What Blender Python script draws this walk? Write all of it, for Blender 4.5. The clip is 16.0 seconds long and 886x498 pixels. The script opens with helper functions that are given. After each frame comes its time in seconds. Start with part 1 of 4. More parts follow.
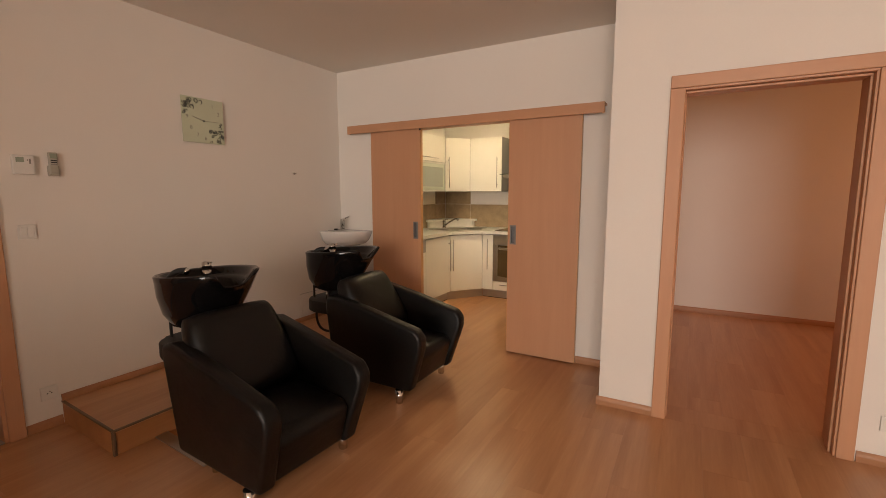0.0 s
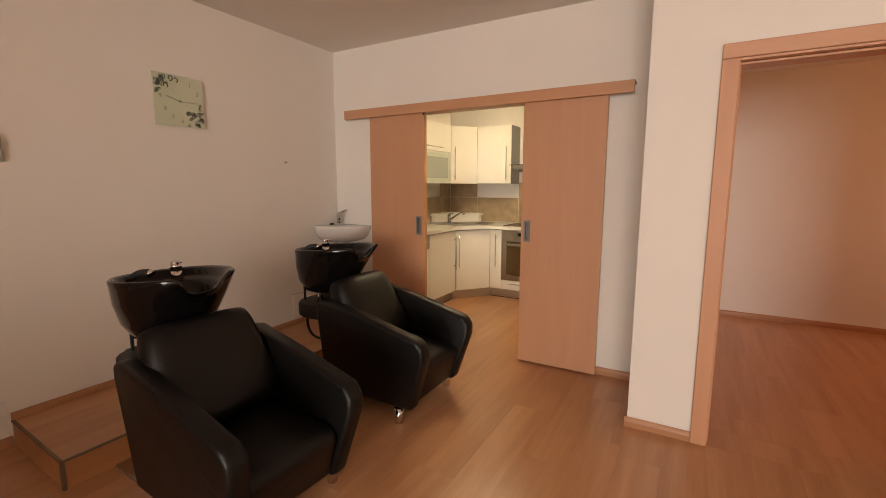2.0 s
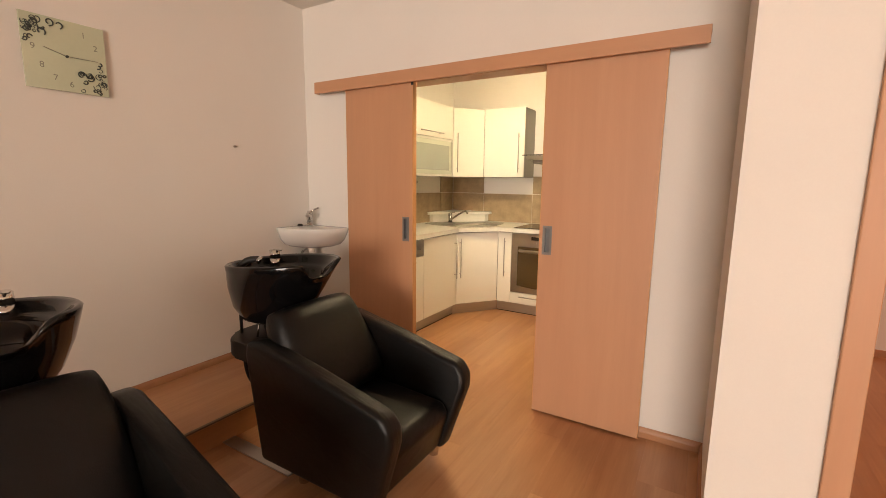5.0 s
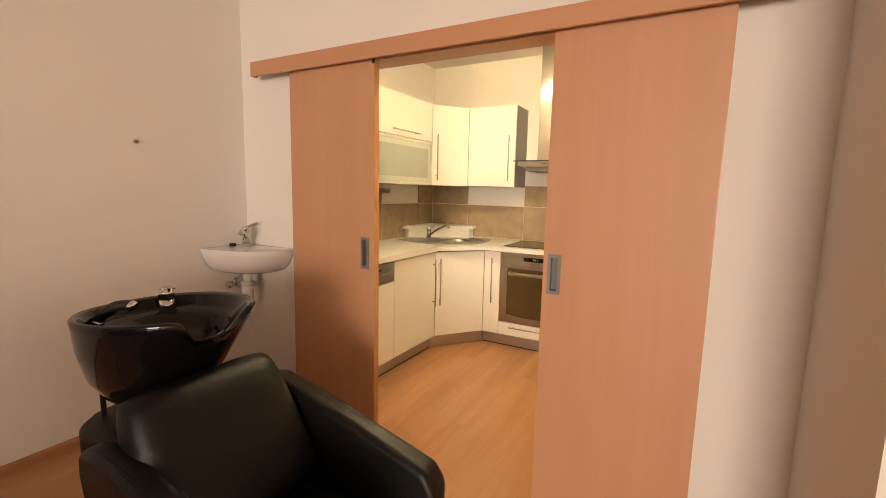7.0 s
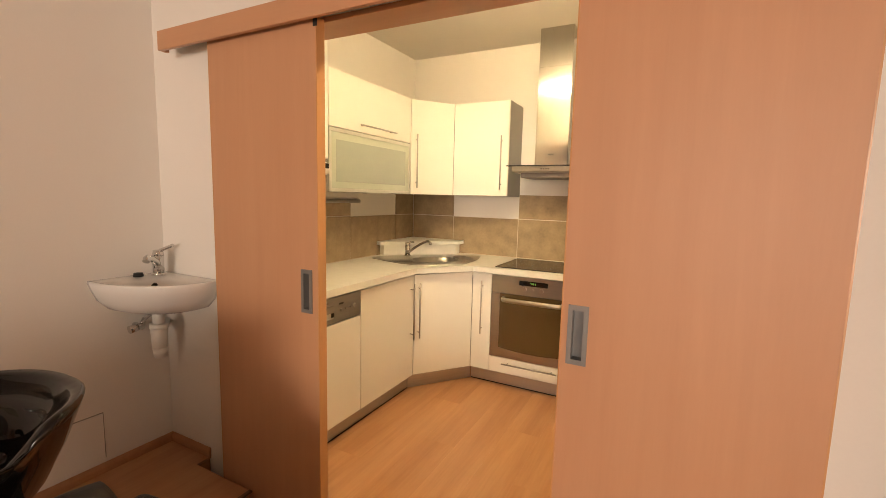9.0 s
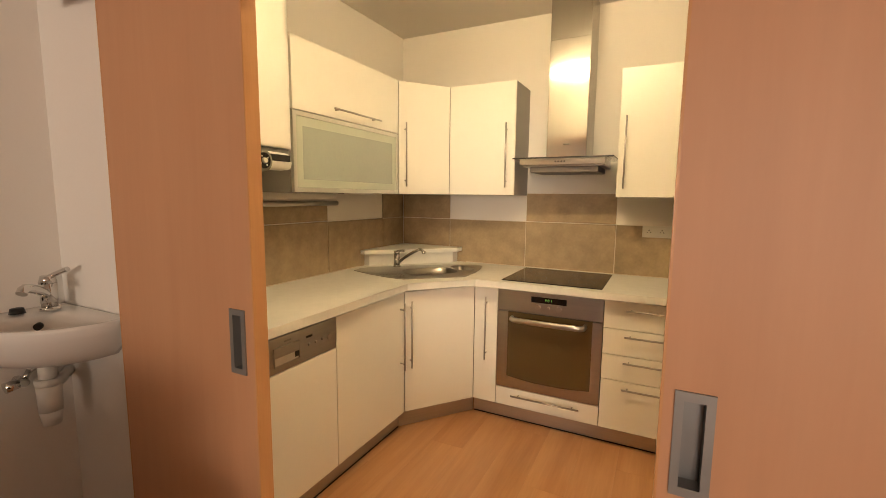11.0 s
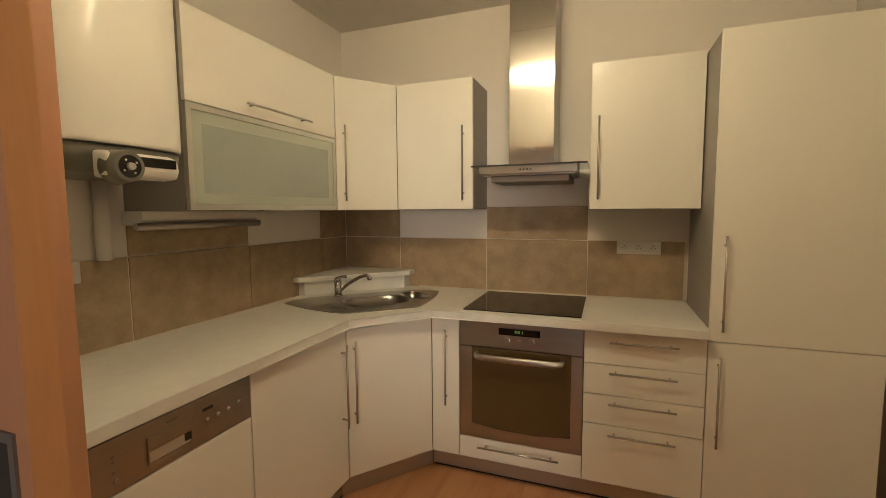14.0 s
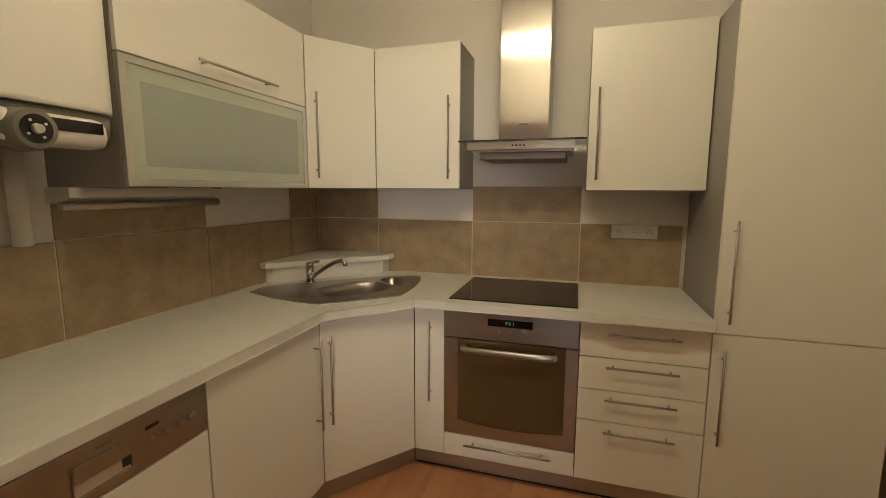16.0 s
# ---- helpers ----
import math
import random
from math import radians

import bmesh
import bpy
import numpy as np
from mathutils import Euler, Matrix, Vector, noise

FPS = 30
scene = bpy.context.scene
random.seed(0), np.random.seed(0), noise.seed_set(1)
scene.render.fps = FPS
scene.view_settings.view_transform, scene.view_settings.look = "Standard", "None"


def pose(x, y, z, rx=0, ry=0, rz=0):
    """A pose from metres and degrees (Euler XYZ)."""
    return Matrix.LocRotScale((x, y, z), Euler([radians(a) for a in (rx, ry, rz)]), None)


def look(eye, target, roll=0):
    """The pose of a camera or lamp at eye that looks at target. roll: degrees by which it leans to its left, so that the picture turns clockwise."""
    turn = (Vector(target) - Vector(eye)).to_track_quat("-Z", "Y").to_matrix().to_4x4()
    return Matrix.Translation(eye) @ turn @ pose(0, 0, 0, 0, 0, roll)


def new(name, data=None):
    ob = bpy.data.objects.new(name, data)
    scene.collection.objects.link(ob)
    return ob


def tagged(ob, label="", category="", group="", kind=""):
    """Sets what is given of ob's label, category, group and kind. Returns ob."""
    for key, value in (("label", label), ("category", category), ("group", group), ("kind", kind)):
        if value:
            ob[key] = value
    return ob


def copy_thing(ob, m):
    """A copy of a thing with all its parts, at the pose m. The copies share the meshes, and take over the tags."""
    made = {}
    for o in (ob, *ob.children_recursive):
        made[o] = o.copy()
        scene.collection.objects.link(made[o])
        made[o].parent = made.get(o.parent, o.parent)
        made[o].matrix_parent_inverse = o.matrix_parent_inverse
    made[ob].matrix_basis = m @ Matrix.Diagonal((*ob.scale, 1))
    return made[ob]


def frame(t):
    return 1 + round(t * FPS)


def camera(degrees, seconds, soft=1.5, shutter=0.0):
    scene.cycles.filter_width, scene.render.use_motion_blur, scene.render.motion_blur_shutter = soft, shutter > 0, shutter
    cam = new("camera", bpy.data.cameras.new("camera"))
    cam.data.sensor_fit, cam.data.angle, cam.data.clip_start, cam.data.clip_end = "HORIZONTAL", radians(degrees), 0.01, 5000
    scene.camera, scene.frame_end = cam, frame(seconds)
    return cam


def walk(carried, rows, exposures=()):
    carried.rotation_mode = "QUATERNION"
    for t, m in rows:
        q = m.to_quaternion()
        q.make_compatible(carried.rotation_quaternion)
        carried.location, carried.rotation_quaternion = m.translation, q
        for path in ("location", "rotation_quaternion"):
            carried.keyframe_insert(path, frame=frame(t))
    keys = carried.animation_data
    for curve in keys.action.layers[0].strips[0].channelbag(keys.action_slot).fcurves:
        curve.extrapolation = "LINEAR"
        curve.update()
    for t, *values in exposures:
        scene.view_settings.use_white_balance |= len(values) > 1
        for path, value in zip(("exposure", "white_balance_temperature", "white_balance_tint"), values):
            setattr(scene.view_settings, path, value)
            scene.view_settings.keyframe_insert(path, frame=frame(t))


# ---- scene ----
cam = camera(90.6, 16.0, soft=0.7)
PATH = [
    (0, (0.449, 0.278, 1.36), (-0.525, 2.007, 1.108), -0.1),
    (0.5, (0.402, 0.343, 1.354), (-0.582, 2.065, 1.094), -0.2),
    (1, (0.343, 0.421, 1.349), (-0.642, 2.142, 1.084), -0.2),
    (1.5, (0.298, 0.496, 1.344), (-0.686, 2.216, 1.073), -0.0),
    (2, (0.252, 0.59, 1.341), (-0.733, 2.307, 1.061), 0.1),
    (2.5, (0.21, 0.691, 1.346), (-0.782, 2.403, 1.053), 0.1),
    (3, (0.17, 0.812, 1.344), (-0.837, 2.515, 1.05), 0.0),
    (3.5, (0.119, 0.929, 1.342), (-0.898, 2.624, 1.042), 0.2),
    (4, (0.048, 1.066, 1.33), (-0.974, 2.758, 1.023), 0.5),
    (6.5, (-0.292, 1.844, 1.334), (-1.282, 3.559, 1.054), 1.2),
    (7, (-0.379, 1.996, 1.34), (-1.339, 3.731, 1.075), 1.3),
    (7.5, (-0.438, 2.141, 1.345), (-1.389, 3.883, 1.097), 1.3),
    (8, (-0.494, 2.285, 1.353), (-1.432, 4.034, 1.112), 1.2),
    (8.5, (-0.553, 2.422, 1.359), (-1.482, 4.176, 1.116), 1.2),
    (9, (-0.625, 2.558, 1.372), (-1.541, 4.32, 1.134), 1.4),
    (11.5, (-0.925, 3.119, 1.372), (-1.796, 4.897, 1.134), 0.1),
    (12, (-0.96, 3.207, 1.381), (-1.794, 5.003, 1.147), -0.1),
    (12.5, (-0.985, 3.269, 1.39), (-1.784, 5.083, 1.17), -0.2),
    (13, (-1.006, 3.321, 1.388), (-1.77, 5.153, 1.189), -0.3),
    (13.5, (-1.026, 3.363, 1.384), (-1.757, 5.21, 1.201), -0.4),
    (14, (-1.054, 3.404, 1.377), (-1.746, 5.267, 1.203), -0.4),
    (14.5, (-1.079, 3.445, 1.372), (-1.741, 5.319, 1.19), -0.4),
    (15, (-1.108, 3.492, 1.37), (-1.742, 5.373, 1.164), -0.4),
    (15.5, (-1.145, 3.534, 1.372), (-1.747, 5.421, 1.135), -0.1),
    (16, (-1.167, 3.577, 1.377), (-1.745, 5.469, 1.111), 0.2),
]
EXPOSURES = [(0.0, -0.2, 6080, 10), (1.5, -0.08, 6030, 9.5), (3.5, 0.28, 5990, 9), (7.0, 0.48, 6370, 9.5), (9.0, 0.42, 6500, 10),
             (11.5, -0.10, 6560, 10), (12.5, -0.43, 6170, 8), (14.5, -0.76, 5830, 8), (16.0, -0.82, 5530, 7)]
walk(cam, [(t, look(eye, target, roll)) for t, eye, target, roll in PATH], EXPOSURES)


# ---- world and lights ----
world = bpy.data.worlds.new("sky")
scene.world = world
world.use_nodes = True
wn = world.node_tree
sky = wn.nodes.new("ShaderNodeTexSky")
sky.sky_type, sky.sun_disc = "NISHITA", False
sky.sun_elevation, sky.sun_rotation = radians(38), radians(140)
wn.links.new(sky.outputs[0], wn.nodes["Background"].inputs[0])
wn.nodes["Background"].inputs[1].default_value = 0.1


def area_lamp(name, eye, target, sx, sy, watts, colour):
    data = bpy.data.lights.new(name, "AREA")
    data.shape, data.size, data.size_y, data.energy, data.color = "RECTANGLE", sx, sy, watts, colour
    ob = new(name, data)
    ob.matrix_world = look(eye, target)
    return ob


DAY = (1.0, 0.845, 0.705)
area_lamp("daylight_shop_window", (1.4, -5.52, 1.45), (1.4, 0, 1.3), 2.6, 2.0, 330, DAY)
# Orange fill added to brighten the side room; its real source is unknown.
area_lamp("orange_fill_side_room", (3.12, 4.6, 1.5), (0.0, 4.6, 1.3), 1.3, 1.2, 15, (1.0, 0.36, 0.11))

# ---- materials ----


def material(name, colour, rough=0.5, metal=0.0, vary=0.06, scale=3.0, fine=60.0, bump=0.05, coat=0.0, stretch=(1, 1, 1)):
    m = bpy.data.materials.new(name)
    m.use_nodes = True
    n, li = m.node_tree.nodes, m.node_tree.links
    b = n["Principled BSDF"]
    co, mp = n.new("ShaderNodeTexCoord"), n.new("ShaderNodeMapping")
    mp.inputs["Scale"].default_value = stretch
    li.new(co.outputs["Object"], mp.inputs["Vector"])
    big, small = n.new("ShaderNodeTexNoise"), n.new("ShaderNodeTexNoise")
    big.inputs["Scale"].default_value, small.inputs["Scale"].default_value = scale, fine
    big.inputs["Detail"].default_value, small.inputs["Detail"].default_value = 4, 3
    mix = n.new("ShaderNodeMath")
    mix.operation = "MULTIPLY_ADD"
    mix.inputs[1].default_value = 0.4
    li.new(mp.outputs[0], big.inputs["Vector"])
    li.new(mp.outputs[0], small.inputs["Vector"])
    li.new(small.outputs[0], mix.inputs[0])
    li.new(big.outputs[0], mix.inputs[2])
    ramp = n.new("ShaderNodeValToRGB")
    ramp.color_ramp.elements[0].position, ramp.color_ramp.elements[1].position = 0.4, 1.0
    ramp.color_ramp.elements[0].color = (*[c * (1 - vary) for c in colour], 1)
    ramp.color_ramp.elements[1].color = (*[min(1, c * (1 + vary)) for c in colour], 1)
    li.new(mix.outputs[0], ramp.inputs[0])
    li.new(ramp.outputs[0], b.inputs["Base Color"])
    b.inputs["Roughness"].default_value, b.inputs["Metallic"].default_value = rough, metal
    b.inputs["Coat Weight"].default_value, b.inputs["Coat Roughness"].default_value = coat, 0.08
    if bump:
        bm_ = n.new("ShaderNodeBump")
        bm_.inputs["Strength"].default_value, bm_.inputs["Distance"].default_value = bump, 0.004
        li.new(small.outputs[0], bm_.inputs["Height"])
        li.new(bm_.outputs[0], b.inputs["Normal"])
    return m


def wood(name, dark, light, rough, axis, scale=1.0, by_object=0.0, coat=0.0):
    """Beech grain that runs along the axis 0, 1 or 2; by_object: how far pieces differ in tone."""
    m = bpy.data.materials.new(name)
    m.use_nodes = True
    n, li = m.node_tree.nodes, m.node_tree.links
    b = n["Principled BSDF"]
    co, mp, info, off = n.new("ShaderNodeTexCoord"), n.new("ShaderNodeMapping"), n.new("ShaderNodeObjectInfo"), n.new("ShaderNodeVectorMath")
    k = [14.0 * scale] * 3
    k[axis] = 0.9 * scale
    mp.inputs["Scale"].default_value = k
    off.operation = "MULTIPLY_ADD"
    off.inputs[1].default_value = (37, 53, 71)
    li.new(info.outputs["Random"], off.inputs[0])
    li.new(co.outputs["Object"], mp.inputs["Vector"])
    li.new(mp.outputs[0], off.inputs[2])
    streak, fibre = n.new("ShaderNodeTexNoise"), n.new("ShaderNodeTexNoise")
    streak.inputs["Scale"].default_value, streak.inputs["Detail"].default_value, streak.inputs["Distortion"].default_value = 0.8, 5, 0.6
    fibre.inputs["Scale"].default_value, fibre.inputs["Detail"].default_value = 9, 2
    li.new(off.outputs[0], streak.inputs["Vector"])
    li.new(off.outputs[0], fibre.inputs["Vector"])
    a = n.new("ShaderNodeMath")
    a.operation, a.inputs[1].default_value = "MULTIPLY_ADD", 0.26
    li.new(fibre.outputs[0], a.inputs[0])
    li.new(streak.outputs[0], a.inputs[2])
    c = n.new("ShaderNodeMath")
    c.operation, c.inputs[1].default_value = "MULTIPLY_ADD", by_object
    li.new(info.outputs["Random"], c.inputs[0])
    li.new(a.outputs[0], c.inputs[2])
    ramp = n.new("ShaderNodeValToRGB")
    ramp.color_ramp.elements[0].position, ramp.color_ramp.elements[1].position = 0.42, 0.95 + by_object
    ramp.color_ramp.elements[0].color, ramp.color_ramp.elements[1].color = (*dark, 1), (*light, 1)
    li.new(c.outputs[0], ramp.inputs[0])
    li.new(ramp.outputs[0], b.inputs["Base Color"])
    b.inputs["Roughness"].default_value, b.inputs["Coat Weight"].default_value, b.inputs["Coat Roughness"].default_value = rough, coat, 0.2
    bp = n.new("ShaderNodeBump")
    bp.inputs["Strength"].default_value, bp.inputs["Distance"].default_value = 0.06, 0.002
    li.new(fibre.outputs[0], bp.inputs["Height"])
    li.new(bp.outputs[0], b.inputs["Normal"])
    return m


def clear_glass(name, colour, rough):
    m = bpy.data.materials.new(name)
    m.use_nodes = True
    b = m.node_tree.nodes["Principled BSDF"]
    b.inputs["Base Color"].default_value = (*colour, 1)
    b.inputs["Roughness"].default_value, b.inputs["Transmission Weight"].default_value, b.inputs["IOR"].default_value = rough, 1.0, 1.45
    return m


def glowing(name, colour, strength):
    m = bpy.data.materials.new(name)
    m.use_nodes = True
    b = m.node_tree.nodes["Principled BSDF"]
    b.inputs["Base Color"].default_value = (*colour, 1)
    b.inputs["Emission Color"].default_value, b.inputs["Emission Strength"].default_value = (*colour, 1), strength
    return m


PAINT = material("warm_white_wall_paint", (0.78, 0.74, 0.68), 0.85, vary=0.025, scale=1.3, fine=140, bump=0.06)
CEILING = material("ceiling_paint", (0.76, 0.72, 0.66), 0.9, vary=0.02, scale=1.0, fine=120, bump=0.05)
FLOOR_Y = wood("beech_laminate_floor", (0.395, 0.183, 0.077), (0.595, 0.325, 0.160), 0.28, 1, 0.75, 0.06, 0.1)
STEP_WOOD = wood("beech_laminate_riser", (0.36, 0.155, 0.055), (0.47, 0.22, 0.085), 0.34, 1, 0.75)
NOSING = material("dark_brown_edge_strip", (0.15, 0.095, 0.055), 0.45, 0.2, vary=0.15)
GAP = material("dark_floor_joint", (0.10, 0.05, 0.025), 0.8)
BEECH_Z = wood("beech_veneer_upright", (0.505, 0.263, 0.140), (0.548, 0.294, 0.160), 0.50, 2, 1.4)
BEECH_X = wood("beech_veneer_crosswise", (0.505, 0.263, 0.140), (0.548, 0.294, 0.160), 0.38, 0, 1.4)
BEECH_Y = wood("beech_trim_lengthwise", (0.44, 0.22, 0.11), (0.54, 0.29, 0.16), 0.4, 1, 1.4)
SKIRTING = wood("brown_beech_skirting", (0.37, 0.175, 0.080), (0.45, 0.225, 0.108), 0.42, 0, 1.4)
EDGE = wood("beech_edge_band", (0.50, 0.24, 0.09), (0.60, 0.32, 0.14), 0.3, 2, 2.0)
LACQUER = material("cream_white_cabinet_front", (0.84, 0.82, 0.74), 0.30, vary=0.015, bump=0.02, coat=0.15)
CARCASS = material("grey_melamine_carcass", (0.30, 0.28, 0.25), 0.45, vary=0.04, bump=0.03)
WORKTOP = material("pale_speckled_worktop", (0.74, 0.725, 0.675), 0.35, vary=0.05, scale=20, fine=350, bump=0.02)
PLINTH = material("brushed_aluminium_plinth", (0.50, 0.46, 0.42), 0.38, 0.8, vary=0.06, scale=4, fine=90, stretch=(1, 1, 30))
STEEL = material("brushed_stainless_steel", (0.43, 0.41, 0.38), 0.28, 1.0, vary=0.05, scale=3, fine=120, bump=0.03, stretch=(0.4, 0.4, 22))
STEEL_HOOD = material("brushed_hood_steel", (0.50, 0.485, 0.45), 0.17, 1.0, vary=0.04, scale=2, fine=60, bump=0.0, stretch=(14, 14, 0.4))
hb = STEEL_HOOD.node_tree.nodes["Principled BSDF"]
tang = STEEL_HOOD.node_tree.nodes.new("ShaderNodeTangent")
tang.direction_type, tang.axis = "RADIAL", "Z"
STEEL_HOOD.node_tree.links.new(tang.outputs[0], hb.inputs["Tangent"])
hb.inputs["Anisotropic"].default_value = 0.9
FILTER = material("dull_steel_filter", (0.20, 0.18, 0.16), 0.5, 0.8, vary=0.08)
HANDLE = material("satin_steel_handle", (0.46, 0.435, 0.40), 0.30, 1.0, vary=0.03)
CHROME = material("polished_chrome", (0.68, 0.67, 0.65), 0.08, 1.0, vary=0.02, bump=0.0)
TILE = material("mottled_brown_stoneware_tile", (0.355, 0.265, 0.160), 0.38, vary=0.24, scale=12, fine=60, bump=0.08)
GROUT = material("pale_grout", (0.66, 0.58, 0.46), 0.9, vary=0.05)
LEATHER = material("black_leatherette", (0.004, 0.0035, 0.0030), 0.39, vary=0.2, scale=6, fine=420, bump=0.22)
PLASTIC = material("matt_black_plastic", (0.02, 0.019, 0.018), 0.45, vary=0.1, fine=300)
GLOSS_BLACK = material("gloss_black_ceramic", (0.005, 0.0045, 0.0045), 0.06, vary=0.05, bump=0.0)
GLOSS_BLACK.node_tree.nodes["Principled BSDF"].inputs["Specular IOR Level"].default_value = 0.27
CERAMIC = material("white_glazed_ceramic", (0.80, 0.78, 0.74), 0.12, vary=0.015, bump=0.0, coat=0.4)
WHITE_PLASTIC = material("white_plastic", (0.74, 0.72, 0.67), 0.4, vary=0.02, bump=0.02)
GREY_PLASTIC = material("grey_plastic", (0.26, 0.25, 0.22), 0.45, vary=0.04, bump=0.03)
PULL_RIM = material("dull_grey_pull_rim", (0.24, 0.23, 0.22), 0.5, 0.5, vary=0.05)
# Dish metal darkened in colour for the shade inside the recessed pull.
PULL = material("shaded_pull_metal", (0.20, 0.20, 0.20), 0.35, 0.6, vary=0.05)
DARK = material("dark_recess", (0.02, 0.018, 0.015), 0.6)
BLACK_GLASS = material("black_hob_glass", (0.012, 0.010, 0.009), 0.07, vary=0.02, bump=0.0)
# The brown base colour paints in the floor's reflection on the glass.
OVEN_GLASS = material("oven_glass_reflected_brown", (0.085, 0.055, 0.022), 0.06, vary=0.03, bump=0.0)
# Darker tone of the flap's glass: paints the shaded cabinet inside behind it.
FROST = material("frosted_green_glass_inner_shade", (0.36, 0.40, 0.35), 0.25, vary=0.06, scale=2, bump=0.0, coat=0.4)
BOILER_GREY = material("warm_grey_boiler_plastic", (0.15, 0.145, 0.115), 0.45, vary=0.04, bump=0.03)
# Paler tone of the same glass, over the bright carcass edge.
FROST_RIM = material("frosted_green_glass_pale_rim", (0.50, 0.55, 0.46), 0.3, 0.2, vary=0.03)
ALU = material("light_aluminium_frame", (0.66, 0.66, 0.60), 0.35, 0.7, vary=0.03)
CLOCK_GLASS = material("pale_green_clock_glass", (0.57, 0.61, 0.44), 0.12, vary=0.05, bump=0.0, coat=0.5)
INK = material("dark_print", (0.05, 0.06, 0.05), 0.5)
GREY_INK = material("grey_print", (0.22, 0.22, 0.17), 0.5)
REMOTE = material("warm_grey_remote_plastic", (0.40, 0.38, 0.32), 0.45, vary=0.03, bump=0.02)
LCD = material("grey_green_display", (0.30, 0.34, 0.26), 0.2, bump=0.0)
TUBE = glowing("warm_tube_light", (1.0, 0.76, 0.43), 168.0)
GREEN = glowing("green_digits", (0.30, 0.75, 0.14), 0.22)
CLEAR = clear_glass("clear_glass", (0.9, 0.97, 0.93), 0.0)
ln = LEATHER.node_tree.nodes
crease, cbump, old = ln.new("ShaderNodeTexNoise"), ln.new("ShaderNodeBump"), ln["Bump"]
crease.inputs["Scale"].default_value, crease.inputs["Detail"].default_value, crease.inputs["Distortion"].default_value = 6.0, 2.0, 1.2
cbump.inputs["Strength"].default_value, cbump.inputs["Distance"].default_value = 0.13, 0.02
LEATHER.node_tree.links.new(crease.outputs[0], cbump.inputs["Height"])
LEATHER.node_tree.links.new(cbump.outputs[0], old.inputs["Normal"])
for m_, lv in ((LEATHER, 0.29), (GLOSS_BLACK, 0.32), (PLASTIC, 0.25)):
    m_.node_tree.nodes["Principled BSDF"].inputs["Specular IOR Level"].default_value = lv

# ---- helpers for building ----
PLACE = {}


def thing(name, x, y, z, label, category, group="", kind=""):
    ob = new(name)
    ob.location = (x, y, z)
    PLACE[ob] = Matrix.Translation((x, y, z))
    return tagged(ob, label, category, group, kind)


def part(name, bm, mat, parent=None, label="", smooth=False):
    """Links a bmesh, given in world places, as one mesh under a thing or part."""
    if parent is not None:
        bm.transform(PLACE[parent].inverted())
    me = bpy.data.meshes.new(name)
    if smooth:
        for f in bm.faces:
            f.smooth = True
    bm.to_mesh(me)
    bm.free()
    me.materials.append(mat)
    ob = new(name, me)
    PLACE[ob] = PLACE[parent].copy() if parent is not None else Matrix.Identity(4)
    if parent is not None:
        ob.parent = parent
    return tagged(ob, label) if label else ob


def solid(name, bm, mat, label, category, group="", kind="structure", smooth=False):
    return tagged(part(name, bm, mat, None, label, smooth), label, category, group, kind)


def box(x0, x1, y0, y1, z0, z1, bevel=0.0, segments=2):
    bm = bmesh.new()
    bmesh.ops.create_cube(bm, size=1)
    bm.transform(Matrix.Translation(((x0 + x1) / 2, (y0 + y1) / 2, (z0 + z1) / 2)) @ Matrix.Diagonal((x1 - x0, y1 - y0, z1 - z0, 1)))
    if bevel:
        bmesh.ops.bevel(bm, geom=bm.edges[:], offset=bevel, segments=segments, affect="EDGES", profile=0.5)
    return bm


def prism(points, z0, z1, bevel=0.0, segments=2):
    """Upright prism over a plan given as (x, y) points, anticlockwise."""
    bm = bmesh.new()
    low = [bm.verts.new((x, y, z0)) for x, y in points]
    high = [bm.verts.new((x, y, z1)) for x, y in points]
    bm.faces.new(low[::-1])
    bm.faces.new(high)
    for i in range(len(points)):
        j = (i + 1) % len(points)
        bm.faces.new((low[i], low[j], high[j], high[i]))
    if bevel:
        bmesh.ops.bevel(bm, geom=bm.edges[:], offset=bevel, segments=segments, affect="EDGES", profile=0.5)
    return bm


def join(*bms):
    out = bmesh.new()
    for b in bms:
        me = bpy.data.meshes.new("tmp")
        b.to_mesh(me)
        b.free()
        out.from_mesh(me)
        bpy.data.meshes.remove(me)
    return out


def rod(p, q, r, r2=None, sides=16):
    p, q = Vector(p), Vector(q)
    bm = bmesh.new()
    bmesh.ops.create_cone(bm, cap_ends=True, segments=sides, radius1=r, radius2=r if r2 is None else r2, depth=(q - p).length)
    bm.transform(Matrix.Translation((p + q) / 2) @ (q - p).to_track_quat("Z", "Y").to_matrix().to_4x4())
    for f in bm.faces:
        f.smooth = len(f.verts) == 4
    return bm


def tube(points, r, sides=10):
    """A bent round tube through the points, with smoothed bends."""
    pts = [Vector(p) for p in points]
    for _ in range(2):
        fine = [pts[0]]
        for a, b in zip(pts, pts[1:]):
            fine += [a.lerp(b, 0.25), a.lerp(b, 0.75)]
        pts = fine + [pts[-1]]
    bm = bmesh.new()
    rings = []
    for i, p in enumerate(pts):
        d = (pts[min(i + 1, len(pts) - 1)] - pts[max(i - 1, 0)]).normalized()
        u = d.orthogonal().normalized() if not rings else (lastu - d * lastu.dot(d)).normalized()
        lastu, v = u, d.cross(u)
        rings.append([bm.verts.new(p + r * (math.cos(a) * u + math.sin(a) * v)) for a in [2 * math.pi * k / sides for k in range(sides)]])
    for a, b in zip(rings, rings[1:]):
        for k in range(sides):
            bm.faces.new((a[k], a[(k + 1) % sides], b[(k + 1) % sides], b[k])).smooth = True
    bm.faces.new(rings[0][::-1])
    bm.faces.new(rings[-1])
    return bm


